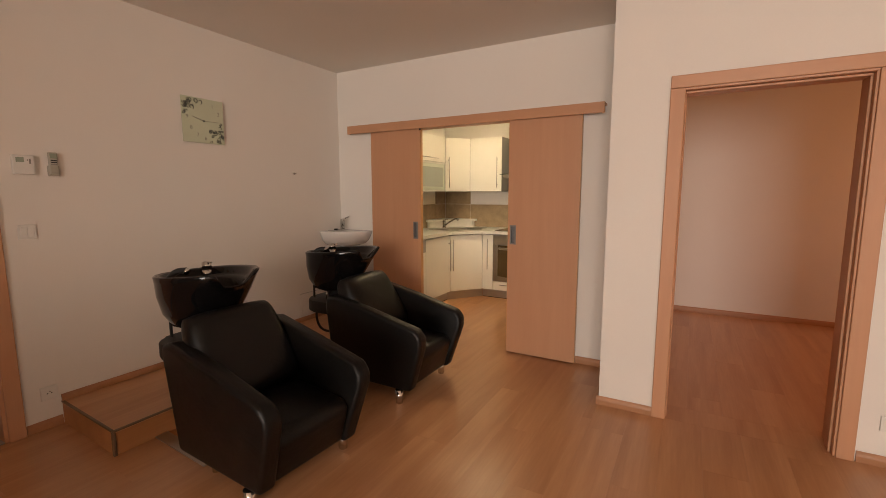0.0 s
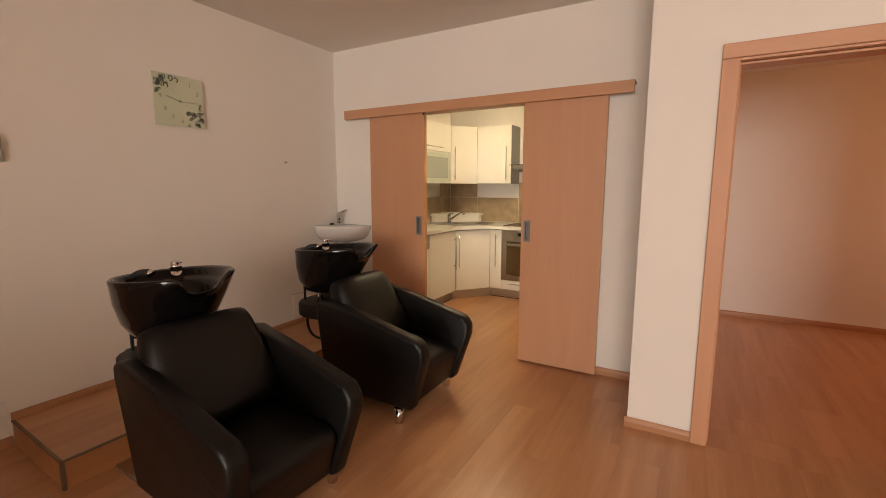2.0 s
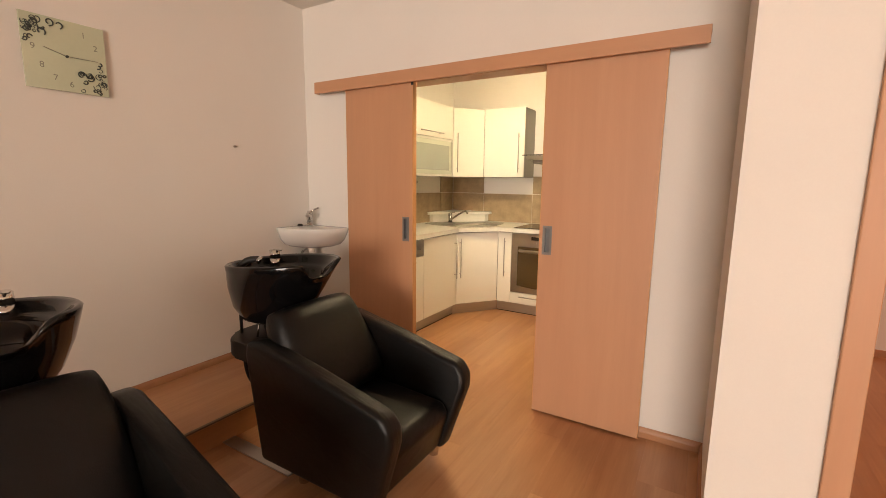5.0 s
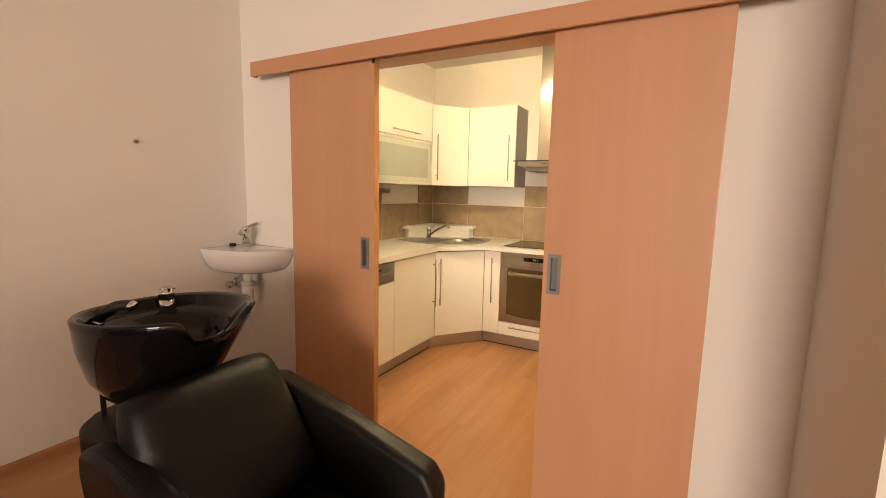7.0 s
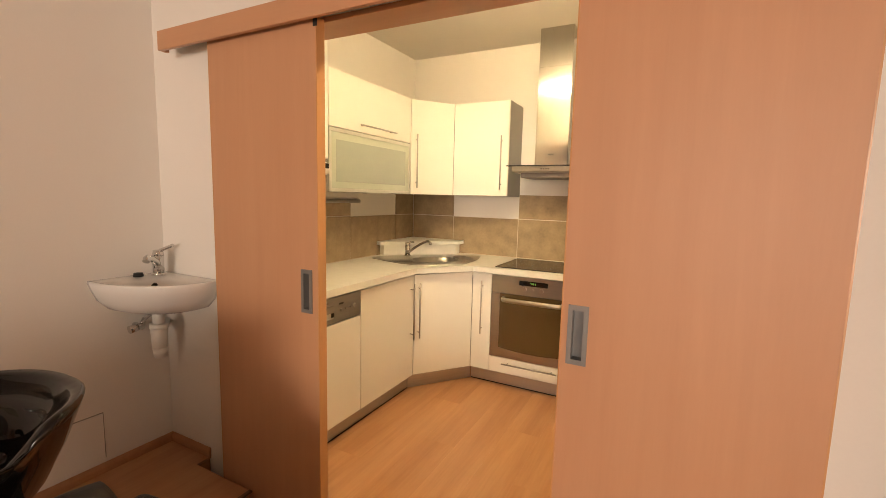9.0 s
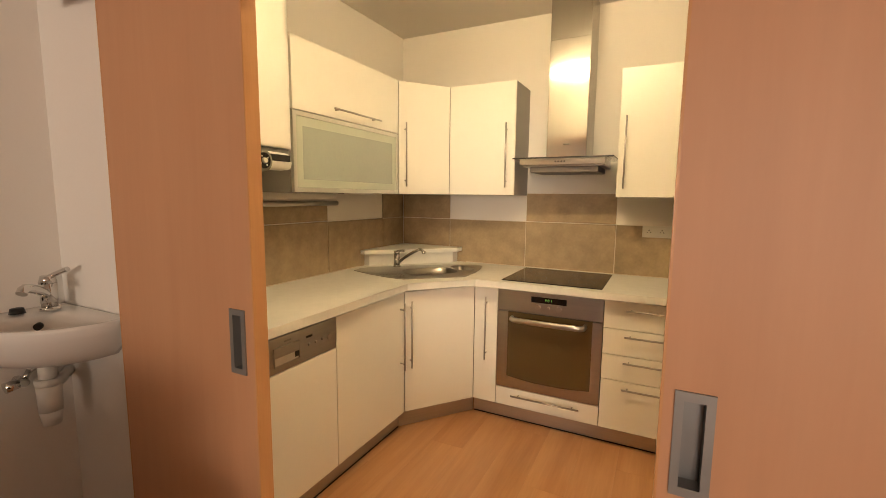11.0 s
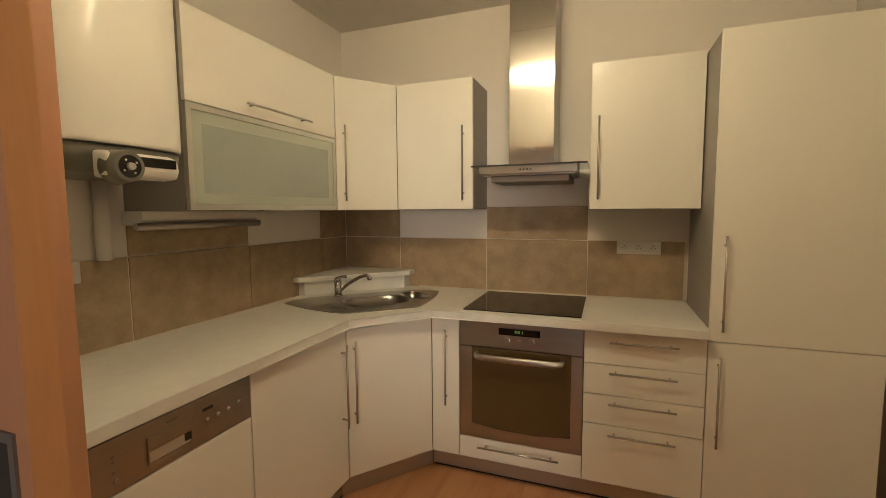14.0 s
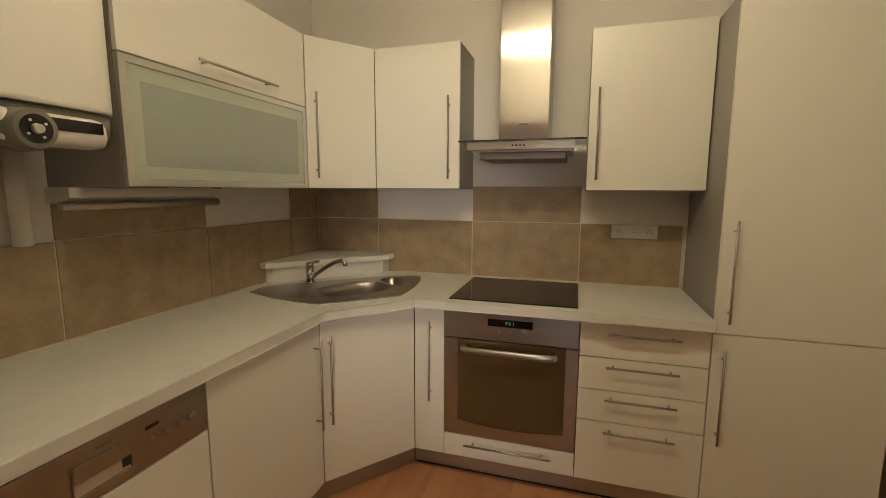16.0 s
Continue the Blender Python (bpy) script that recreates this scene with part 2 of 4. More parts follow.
def loft(rings, cap_low=True, cap_high=True):
    bm = bmesh.new()
    vs = [[bm.verts.new(p) for p in ring] for ring in rings]
    for a, b in zip(vs, vs[1:]):
        for k in range(len(a)):
            bm.faces.new((a[k], a[(k + 1) % len(a)], b[(k + 1) % len(a)], b[k])).smooth = True
    if cap_low:
        bm.faces.new(vs[0][::-1])
    if cap_high:
        bm.faces.new(vs[-1])
    return bm


def bar_handle(parent, p, q, out, r=0.0050, off=0.032):
    """A straight bar on two posts, standing off along out."""
    p, q, o = Vector(p), Vector(q), Vector(out).normalized() * off
    bm = rod(p + o, q + o, r, sides=12)
    for k in (0.1, 0.9):
        a = p.lerp(q, k)
        bm = join(bm, rod(a, a + o, r * 0.75, sides=10))
    return part("handle", bm, HANDLE, parent, "satin steel bar handle", True)


# ---- setting: walls, ceilings ----
XL, CEIL = -2.75, 2.565
# left wall with a doorway near its near end


def extruded(points, axis, a, b):
    """A wall in one piece: its outline, (x, z) for axis 1 or (y, z) for axis 0, drawn out from a to b."""
    bm = bmesh.new()
    put = (lambda u, v, w: (u, w, v)) if axis == 1 else (lambda u, v, w: (w, u, v))
    p = [bm.verts.new(put(u, v, a)) for u, v in points]
    q = [bm.verts.new(put(u, v, b)) for u, v in points]
    bm.faces.new(p)
    bm.faces.new(q[::-1])
    for i in range(len(points)):
        k = (i + 1) % len(points)
        bm.faces.new((p[k], p[i], q[i], q[k]))
    bmesh.ops.recalc_face_normals(bm, faces=bm.faces[:])
    bmesh.ops.triangulate(bm, faces=[f for f in bm.faces if len(f.verts) > 4])
    return bm


solid("wall_left", extruded([(-5.8, 0), (0.20, 0), (0.20, 1.97), (1.08, 1.97), (1.08, 0), (6.23, 0), (6.23, CEIL), (-5.8, CEIL)], 0, -2.95, XL), PAINT, "warm white painted plaster wall", "wall")
# wall between the shop room and the kitchen, with the sliding-door opening
solid("wall_kitchen_front", extruded([(XL, 0), (-1.97, 0), (-1.97, 1.975), (-0.62, 1.975), (-0.62, 0), (0.12, 0), (0.12, CEIL), (XL, CEIL)], 1, 3.775, 3.90), PAINT, "warm white painted wall around the kitchen opening", "wall")
solid("wall_kitchen_back", box(XL, 0.12, 6.03, 6.23, 0, CEIL), PAINT, "warm white painted kitchen back wall", "wall")
solid("wall_kitchen_right", box(0.0, 0.12, 3.90, 6.03, 0, CEIL), PAINT, "warm white painted kitchen side wall", "wall")
# projecting wall with the doorway to the side room
solid("wall_side_room_front", extruded([(0.0, 0), (0.372, 0), (0.372, 1.945), (1.188, 1.945), (1.188, 0), (3.2, 0), (3.2, CEIL), (0.0, CEIL)], 1, 3.133, 3.333), PAINT, "bright warm white wall around the doorway", "wall")
solid("wall_return", box(0.0, 0.12, 3.333, 3.775, 0, CEIL), PAINT, "warm white painted wall return", "wall")
solid("wall_side_room_back", box(0.12, 3.2, 5.99, 6.37, 0, 2.45), PAINT, "warm white painted side room wall", "wall")
# The window opening here is added for the fill lamp.
solid("wall_side_room_right", join(box(3.2, 3.4, 3.133, 3.9, 0, CEIL), box(3.2, 3.4, 5.3, 6.37, 0, CEIL), box(3.2, 3.4, 3.9, 5.3, 0, 0.85), box(3.2, 3.4, 3.9, 5.3, 2.15, CEIL)), PAINT, "side room wall with an added window for the fill lamp", "wall")
solid("wall_right", box(3.2, 3.4, -5.8, 3.133, 0, CEIL), PAINT, "warm white painted wall", "wall")
solid("wall_street", join(box(XL, -0.9, -5.8, -5.6, 0, CEIL), box(2.7, 3.2, -5.8, -5.6, 0, CEIL), box(-0.9, 2.7, -5.8, -5.6, 0, 0.45), box(-0.9, 2.7, -5.8, -5.6, 2.45, CEIL)), PAINT, "street wall with a wide shop window", "wall")
# Two unseen walls added to keep window light off the near left side.
solid("wall_pier", box(XL, -1.48, -1.0, -0.8, 0, CEIL), PAINT, "unseen wall pier added to shade the left wall", "wall")
solid("wall_low_partition", box(-1.48, -0.75, -1.0, -0.8, 0, 0.95), PAINT, "unseen low wall added to shade the step and chairs", "wall")
solid("ceiling", box(-2.95, 3.4, -5.8, 3.775, CEIL, CEIL + 0.15), CEILING, "plain matt ceiling", "ceiling")
solid("ceiling_kitchen", box(-2.95, 0.12, 3.775, 6.23, CEIL, CEIL + 0.15), CEILING, "plain matt kitchen ceiling", "ceiling")
solid("ceiling_side_room", box(0.12, 3.4, 3.333, 6.37, 2.45, 2.56), CEILING, "plain matt side room ceiling", "ceiling")
floor = solid("floor", box(-3.3, 3.4, -5.8, 6.37, -0.15, -0.012), GAP, "orange-brown beech laminate floor", "floor")


# ---- trim, doors, step ----
def board_x(name, x0, x1, y, z0=0.0, depth=0.014, height=0.055, mat=SKIRTING, label="beech skirting board"):
    """Skirting on a wall that faces -y: a quarter-round topped strip."""
    pts = [(0, 0), (-depth, 0), (-depth, height * 0.55), (-depth * 0.75, height * 0.8), (-depth * 0.3, height), (0, height)]
    bm = bmesh.new()
    a = [bm.verts.new((x0, y + p, z0 + q)) for p, q in pts]
    b = [bm.verts.new((x1, y + p, z0 + q)) for p, q in pts]
    bm.faces.new(a)
    bm.faces.new(b[::-1])
    for i in range(len(pts)):
        j = (i + 1) % len(pts)
        bm.faces.new((a[j], a[i], b[i], b[j]))
    return solid(name, bm, mat, label, "baseboard")


def board_y(name, y0, y1, x, side, z0=0.0, k=1.0, mat=SKIRTING, label="beech skirting board"):
    """Skirting on a wall at x; side 1 faces +x, -1 faces -x."""
    pts = [(0, 0), (0.014, 0), (0.014, 0.03), (0.0105, 0.044), (0.004, 0.055), (0, 0.055)]
    bm = bmesh.new()
    a = [bm.verts.new((x + side * p, y0, z0 + q * k)) for p, q in pts]
    b = [bm.verts.new((x + side * p, y1, z0 + q * k)) for p, q in pts]
    bm.faces.new(a)
    bm.faces.new(b[::-1])
    for i in range(len(pts)):
        j = (i + 1) % len(pts)
        bm.faces.new((a[j], a[i], b[i], b[j]))
    return solid(name, bm, mat, label, "baseboard")


board_y("baseboard_left_door", 1.152, 1.318, XL, 1)
board_y("baseboard_left", 1.322, 3.775, XL, 1, 0.137, 0.75)
board_x("baseboard_corner", XL + 0.014, -2.455, 3.775, 0.137, height=0.041)
board_x("baseboard_kitchen_front", -0.62, -0.0, 3.775)
board_y("baseboard_return", 3.134, 3.761, 0.0, -1)
board_x("baseboard_projection", -0.014, 0.312, 3.133)
board_x("baseboard_doorway_right", 1.258, 3.2, 3.133)
board_x("baseboard_side_room", 0.12, 3.2, 5.99)

# doorway to the side room: lining, casing and stop strip
dw = thing("door_1", 0.78, 3.23, 0, "open doorway with beech lining and flat beech casing", "doorway", kind="structure")
for x0, x1 in ((0.372, 0.388), (1.168, 1.188)):
    part("lining", box(x0, x1, 3.128, 3.338, 0, 1.925, 0.002), BEECH_Z, dw)
part("head_lining", box(0.372, 1.188, 3.128, 3.338, 1.925, 1.945, 0.002), BEECH_X, dw)
for x0, x1 in ((0.388, 0.395), (1.156, 1.168)):
    part("stop_strip", box(x0, x1, 3.165, 3.235, 0, 1.912, 0.003), BEECH_Z, dw)
part("stop_strip", box(0.388, 1.168, 3.165, 3.235, 1.912, 1.924, 0.003), BEECH_X, dw)
for x0, x1 in ((0.312, 0.386), (1.178, 1.250)):
    part("casing", box(x0, x1, 3.113, 3.132, 0, 1.935, 0.004), BEECH_Z, dw)
part("head_casing", box(0.312, 1.250, 3.113, 3.132, 1.936, 2.004, 0.004), BEECH_X, dw)

# door in the left wall
dl = thing("door_2", XL, 0.64, 0, "closed beech door in a beech frame", "door", kind="structure")
part("casing", box(XL, XL + 0.018, 1.075, 1.149, 0, 1.965, 0.004), BEECH_Z, dl)
part("casing", box(XL, XL + 0.018, 0.13, 0.205, 0, 1.965, 0.004), BEECH_Z, dl)
part("head_casing", box(XL, XL + 0.018, 0.13, 1.149, 1.966, 2.035, 0.004), BEECH_Y, dl)
part("lining", box(-2.95, XL, 1.06, 1.079, 0, 1.968, 0.002), BEECH_Z, dl)
part("door_leaf", box(-2.90, -2.86, 0.205, 1.06, 0.008, 1.968, 0.003), BEECH_Z, dl)
part("threshold", box(-2.95, XL - 0.002, 0.205, 1.06, 0, 0.006), CARCASS, dl, "grey stone threshold")
solid("wall_behind_door", box(-3.1, -2.955, 0.0, 1.2, 0, 2.2), PAINT, "plain wall behind the door", "wall")

# raised step along the left wall
st = thing("step_platform", -2.42, 2.5, 0, "low step clad in beech laminate along the wall", "step", kind="structure")
part("riser_body", prism([(XL, 1.324), (-2.092, 1.298), (-2.092, 3.695), (-2.458, 3.695), (-2.458, 3.77), (XL, 3.77)], 0, 0.126), STEP_WOOD, st)
part("top_board", prism([(XL, 1.321), (-2.088, 1.295), (-2.088, 3.70), (-2.455, 3.70), (-2.455, 3.774), (XL, 3.774)], 0.126, 0.137, 0.002), FLOOR_Y, st)
part("nosing", box(-2.102, -2.084, 1.293, 3.702, 0.130, 0.140, 0.003), NOSING, st, "dark brown edge strip")
part("nosing", prism([(XL + 0.002, 1.318), (-2.102, 1.2915), (-2.102, 1.307), (XL + 0.002, 1.334)], 0.130, 0.140, 0.003), NOSING, st, "dark brown edge strip")
part("corner_strip", box(-2.104, -2.085, 1.291, 1.308, 0, 0.131, 0.003), NOSING, st, "dark brown edge strip")

# sliding doors on a covered rail
rail = thing("sliding_rail", -1.34, 3.72, 2.0, "beech pelmet over the sliding door rail", "door rail", kind="structure")
part("fascia", box(-2.545, -0.132, 3.674, 3.692, 1.937, 2.013, 0.002), BEECH_X, rail)
part("top_board", box(-2.545, -0.132, 3.693, 3.774, 1.997, 2.013, 0.002), BEECH_X, rail)
part("end_cap", box(-2.545, -2.528, 3.693, 3.712, 1.937, 1.996), BEECH_Z, rail)
part("track", box(-2.52, -0.15, 3.722, 3.752, 1.968, 1.996), ALU, rail, "aluminium running track")


def sliding_door(x0, x1, handle_x0, name):
    d = thing(name, (x0 + x1) / 2, 3.735, 0.01, "flush beech veneer sliding door with a recessed pull", "sliding door", "pair of sliding doors", "structure")
    h0, h1 = handle_x0, handle_x0 + 0.040
    z0, z1 = 0.944, 1.092
    panel = join(box(x0 + 0.004, h0, 3.716, 3.754, 0.012, 1.957), box(h1, x1 - 0.004, 3.716, 3.754, 0.012, 1.957), box(h0, h1, 3.716, 3.754, 0.012, z0), box(h0, h1, 3.716, 3.754, z1, 1.957), box(h0, h1, 3.746, 3.753, z0, z1))
    part("door_leaf", panel, BEECH_Z, d)
    part("edge_band", box(x1 - 0.004, x1, 3.7155, 3.7545, 0.0115, 1.9575), EDGE, d)
    part("edge_band", box(x0, x0 + 0.004, 3.7155, 3.7545, 0.0115, 1.9575), EDGE, d)
    ring = join(box(h0 - 0.006, h0 + 0.006, 3.712, 3.74, z0 - 0.006, z1 + 0.006), box(h1 - 0.006, h1 + 0.006, 3.712, 3.74, z0 - 0.006, z1 + 0.006), box(h0 + 0.006, h1 - 0.006, 3.712, 3.74, z0 - 0.006, z0 + 0.008), box(h0 + 0.006, h1 - 0.006, 3.712, 3.74, z1 - 0.008, z1 + 0.006))
    pull = part("recessed_pull", ring, PULL_RIM, d, "grey metal recessed pull")
    part("pull_dish", box(h0 + 0.006, h1 - 0.006, 3.739, 3.742, z0 + 0.008, z1 - 0.008), PULL, pull)
    part("roller", box((x0 + x1) / 2 - 0.2, (x0 + x1) / 2 + 0.2, 3.728, 3.746, 1.957, 1.968), DARK, d)
    return d


sliding_door(-2.287, -1.722, -1.798, "door_3")
sliding_door(-0.868, -0.292, -0.843, "door_4")
part("stopper", box(-1.735, -1.718, 3.713, 3.716, 1.925, 1.953), DARK, rail, "black door stopper")
ol = thing("kitchen_opening_lining", -1.3, 3.84, 0, "beech lining of the kitchen opening", "opening lining", kind="structure")
part("head_lining", box(-1.97, -0.62, 3.770, 3.906, 1.955, 1.974, 0.002), BEECH_X, ol)
part("lining", box(-1.969, -1.95, 3.770, 3.906, 0, 1.954, 0.002), BEECH_Z, ol)
part("lining", box(-0.64, -0.621, 3.770, 3.906, 0, 1.954, 0.002), BEECH_Z, ol)

# shop window, and a side window added to go with the orange fill lamp
for nm, fix, lo, hi, z0, z1, ax in (("window_1", -5.7, -0.9, 2.7, 0.45, 2.45, 0), ("window_2", 3.3, 3.9, 5.3, 0.85, 2.15, 1)):
    w = thing(nm, (lo + hi) / 2 if ax == 0 else fix, fix if ax == 0 else (lo + hi) / 2, z0, "unseen white-framed window with clear glass", "window", kind="structure")
    n_p = 3 if ax == 0 else 2
    step_ = (hi - lo) / n_p

    def wbox(a, b, c, d, e, f):
        return box(a, b, fix + c, fix + d, e, f) if ax == 0 else box(fix + c, fix + d, a, b, e, f)
    for i in range(n_p + 1):
        c0 = min(max(lo + i * step_ - 0.03, lo), hi - 0.06)
        part("window_frame", wbox(c0, c0 + 0.06, -0.03, 0.03, z0 + 0.06, z1 - 0.06), WHITE_PLASTIC, w)
    part("window_frame", wbox(lo, hi, -0.03, 0.03, z0, z0 + 0.06), WHITE_PLASTIC, w)
    part("window_frame", wbox(lo, hi, -0.03, 0.03, z1 - 0.06, z1), WHITE_PLASTIC, w)
    for i in range(n_p):
        pane = part("pane", wbox(lo + i * step_ + 0.032, lo + (i + 1) * step_ - 0.032, -0.003, 0.003, z0 + 0.06, z1 - 0.06), CLEAR, w)
        pane.visible_shadow = False
solid("ground", box(-60, 60, -80, 60, -0.4, -0.2), CARCASS, "grey paved ground outside", "ground")

# ---- wall fittings in the shop room ----
W = XL


def plate(x, y0, y1, z0, z1, t, bevel=0.003):
    return box(x, x + t, y0, y1, z0, z1, bevel)


clock = thing("wall_clock", W, 2.318, 1.89, "square pale green glass wall clock with black floral corners", "clock")
part("glass", plate(W + 0.012, 2.158, 2.478, 1.733, 2.055, 0.006, 0.0015), CLOCK_GLASS, clock)
part("movement", plate(W, 2.27, 2.37, 1.84, 1.94, 0.012), PLASTIC, clock)
part("hour_hand", tube([(W + 0.021, 2.318, 1.893), (W + 0.021, 2.235, 1.918)], 0.0018, 6), GREY_INK, clock)
part("minute_hand", tube([(W + 0.022, 2.318, 1.893), (W + 0.022, 2.44, 1.895)], 0.0014, 6), GREY_INK, clock)
part("hub", rod((W + 0.018, 2.318, 1.893), (W + 0.026, 2.318, 1.893), 0.006), INK, clock)


def numeral(txt, y, z, parent, size=0.038, mat=GREY_INK, x=W + 0.0185, name="numeral"):
    cu = bpy.data.curves.new("t", "FONT")
    cu.body, cu.size, cu.align_x, cu.align_y, cu.extrude = txt, size, "CENTER", "CENTER", 0.0003
    tmp = new("t", cu)
    me = bpy.data.meshes.new_from_object(tmp.evaluated_get(bpy.context.evaluated_depsgraph_get()))
    bpy.data.objects.remove(tmp)
    bm = bmesh.new()
    bm.from_mesh(me)
    bpy.data.meshes.remove(me)
    # stands on a wall that faces +x
    bm.transform(Matrix.Translation((x, y, z)) @ Matrix(((0, 0, 1, 0), (1, 0, 0, 0), (0, 1, 0, 0), (0, 0, 0, 1))))
    return part(name, bm, mat, parent)


for txt, y, z in (("1", 2.392, 2.005), ("2", 2.437, 1.955), ("9", 2.196, 1.912), ("8", 2.222, 1.838), ("7", 2.268, 1.789), ("6", 2.327, 1.768)):
    numeral(txt, y, z, clock)
rng = random.Random(4)
for cy, cz, sy, sz, n in ((2.235, 2.008, 0.075, 0.030, 24), (2.190, 1.965, 0.025, 0.03, 5), (2.42, 1.79, 0.052, 0.045, 24), (2.455, 1.85, 0.018, 0.04, 5)):
    for i in range(n):
        y, z, r, a0 = cy + rng.uniform(-sy, sy), cz + rng.uniform(-sz, sz), rng.uniform(0.007, 0.019), rng.uniform(0, 6.3)
        r = min(r, 2.474 - y - 0.002, y - 2.162, 2.05 - z, z - 1.737)
        if r < 0.004:
            continue
        turn = rng.uniform(3.5, 6.2)
        pts = [(W + 0.019, y + r * (1 - 0.5 * k / 8) * math.cos(a0 + turn * k / 8), z + r * (1 - 0.5 * k / 8) * math.sin(a0 + turn * k / 8)) for k in range(9)]
        part("floral_scroll", tube(pts, 0.0019 if i % 3 else 0.0034, 4), INK, clock)

thermo = thing("room_thermostat", W, 1.271, 1.518, "white plastic room thermostat with a small display", "thermostat")
part("housing", plate(W, 1.225, 1.316, 1.467, 1.571, 0.028, 0.004), WHITE_PLASTIC, thermo)
part("display", plate(W + 0.0265, 1.238, 1.272, 1.532, 1.558, 0.003, 0.001), LCD, thermo)
part("slider", plate(W + 0.027, 1.293, 1.300, 1.525, 1.552, 0.004, 0.001), GREY_PLASTIC, thermo)
part("button", plate(W + 0.027, 1.284, 1.290, 1.540, 1.548, 0.003, 0.001), GREY_PLASTIC, thermo)
remote = thing("remote_control", W, 1.402, 1.528, "warm grey air-conditioner remote in a wall holder", "remote control")
part("holder", plate(W, 1.376, 1.428, 1.462, 1.52, 0.020, 0.004), REMOTE, remote)
part("body", plate(W + 0.004, 1.381, 1.423, 1.472, 1.595, 0.022, 0.006), REMOTE, remote)
part("display", plate(W + 0.025, 1.386, 1.418, 1.560, 1.588, 0.003, 0.001), LCD, remote)
for k in range(3):
    part("button", plate(W + 0.025, 1.388 + 0.0 * k, 1.416, 1.546 - 0.011 * k, 1.552 - 0.011 * k, 0.003, 0.001), DARK if k < 2 else GREY_PLASTIC, remote)
switch = thing("light_switch", W, 1.258, 1.152, "white double rocker light switch", "light switch")
part("frame", plate(W, 1.217, 1.297, 1.112, 1.192, 0.009, 0.003), WHITE_PLASTIC, switch)
for a, b in ((1.228, 1.2565), (1.2575, 1.286)):
    part("rocker", plate(W + 0.008, a, b, 1.124, 1.180, 0.005, 0.002), WHITE_PLASTIC, switch)


def socket_x(y, z):
    s = thing("wall_socket", W, y, z, "white wall socket with an earth pin", "socket")
    part("frame", plate(W, y - 0.04, y + 0.04, z - 0.04, z + 0.04, 0.009, 0.003), WHITE_PLASTIC, s)
    part("insert", rod((W + 0.0075, y, z), (W + 0.0105, y, z), 0.021, sides=24), WHITE_PLASTIC, s)
    for dy in (-0.0095, 0.0095):
        part("hole", rod((W + 0.010, y + dy, z - 0.002), (W + 0.0112, y + dy, z - 0.002), 0.0034, sides=10), DARK, s)
    part("earth_pin", rod((W + 0.010, y, z + 0.009), (W + 0.02, y, z + 0.009), 0.003, sides=10), HANDLE, s)


socket_x(1.268, 0.212)
sk = thing("wall_socket", 1.355, 3.133, 0.224, "white wall socket beside the doorway", "socket")
part("frame", box(1.333, 1.413, 3.124, 3.133, 0.184, 0.264, 0.003), WHITE_PLASTIC, sk)
part("insert", rod((1.373, 3.1255, 0.224), (1.373, 3.1225, 0.224), 0.021, sides=24), WHITE_PLASTIC, sk)
nail = thing("wall_hook", W, 3.17, 1.542, "small steel wall hook", "hook")
part("plate", rod((W, 3.17, 1.542), (W + 0.004, 3.17, 1.542), 0.010), HANDLE, nail)
part("peg", tube([(W, 3.17, 1.542), (W + 0.02, 3.17, 1.54), (W + 0.026, 3.17, 1.548)], 0.003, 8), HANDLE, nail)
ap = thing("access_panel", W, 3.33, 0.29, "white painted access panel low in the wall", "access panel", kind="structure")
part("frame", join(box(W, W + 0.002, 3.176, 3.484, 0.4035, 0.4065), box(W, W + 0.002, 3.481, 3.484, 0.2, 0.4035)), GREY_PLASTIC, ap)
part("panel", box(W, W + 0.006, 3.18, 3.480, 0.202, 0.402, 0.001), PAINT, ap)

# ---- corner wash basin ----
CX, CY = W, 3.775


def corner_ring(r, z, inset, n=22):
    """A quarter-round plan that keeps inset from both walls."""
    pts = [(CX + inset, CY - inset, z)]
    for k in range(n + 1):
        a = math.pi / 2 * k / n
        rr = r * (1 + 0.07 * math.sin(2 * a))
        pts.append((max(CX + inset, CX + 1.22 * rr * math.sin(a)), min(CY - inset, CY - 0.94 * rr * math.cos(a)), z))
    return pts


basin = thing("corner_basin", CX + 0.15, CY - 0.15, 0.82, "small white ceramic corner washbasin on the wall", "washbasin")
rings = [corner_ring(0.13, 0.826, 0.002), corner_ring(0.20, 0.834, 0.002), corner_ring(0.265, 0.858, 0.002), corner_ring(0.305, 0.90, 0.002), corner_ring(0.328, 0.95, 0.002), corner_ring(0.338, 0.98, 0.002), corner_ring(0.336, 0.988, 0.003), corner_ring(0.325, 0.989, 0.012)]
rings += [corner_ring(0.308, 0.978, 0.10), corner_ring(0.285, 0.94, 0.115), corner_ring(0.24, 0.905, 0.13)]
part("bowl", loft(rings), CERAMIC, basin, smooth=True)
part("overflow", rod((CX + 0.150, CY - 0.130, 0.958), (CX + 0.160, CY - 0.140, 0.956), 0.011, sides=16), DARK, basin)
tx, ty = CX + 0.085, CY - 0.075
bt = thing("basin_tap", tx, ty, 0.99, "chrome single-lever basin mixer tap", "tap")
part("body", join(rod((tx, ty, 0.988), (tx, ty, 1.0), 0.029), rod((tx, ty, 1.0), (tx, ty, 1.078), 0.022, 0.024)), CHROME, bt)
part("spout", tube([(tx, ty, 1.035), (tx + 0.035, ty - 0.035, 1.062), (tx + 0.075, ty - 0.085, 1.085), (tx + 0.085, ty - 0.097, 1.068)], 0.0145), CHROME, bt)
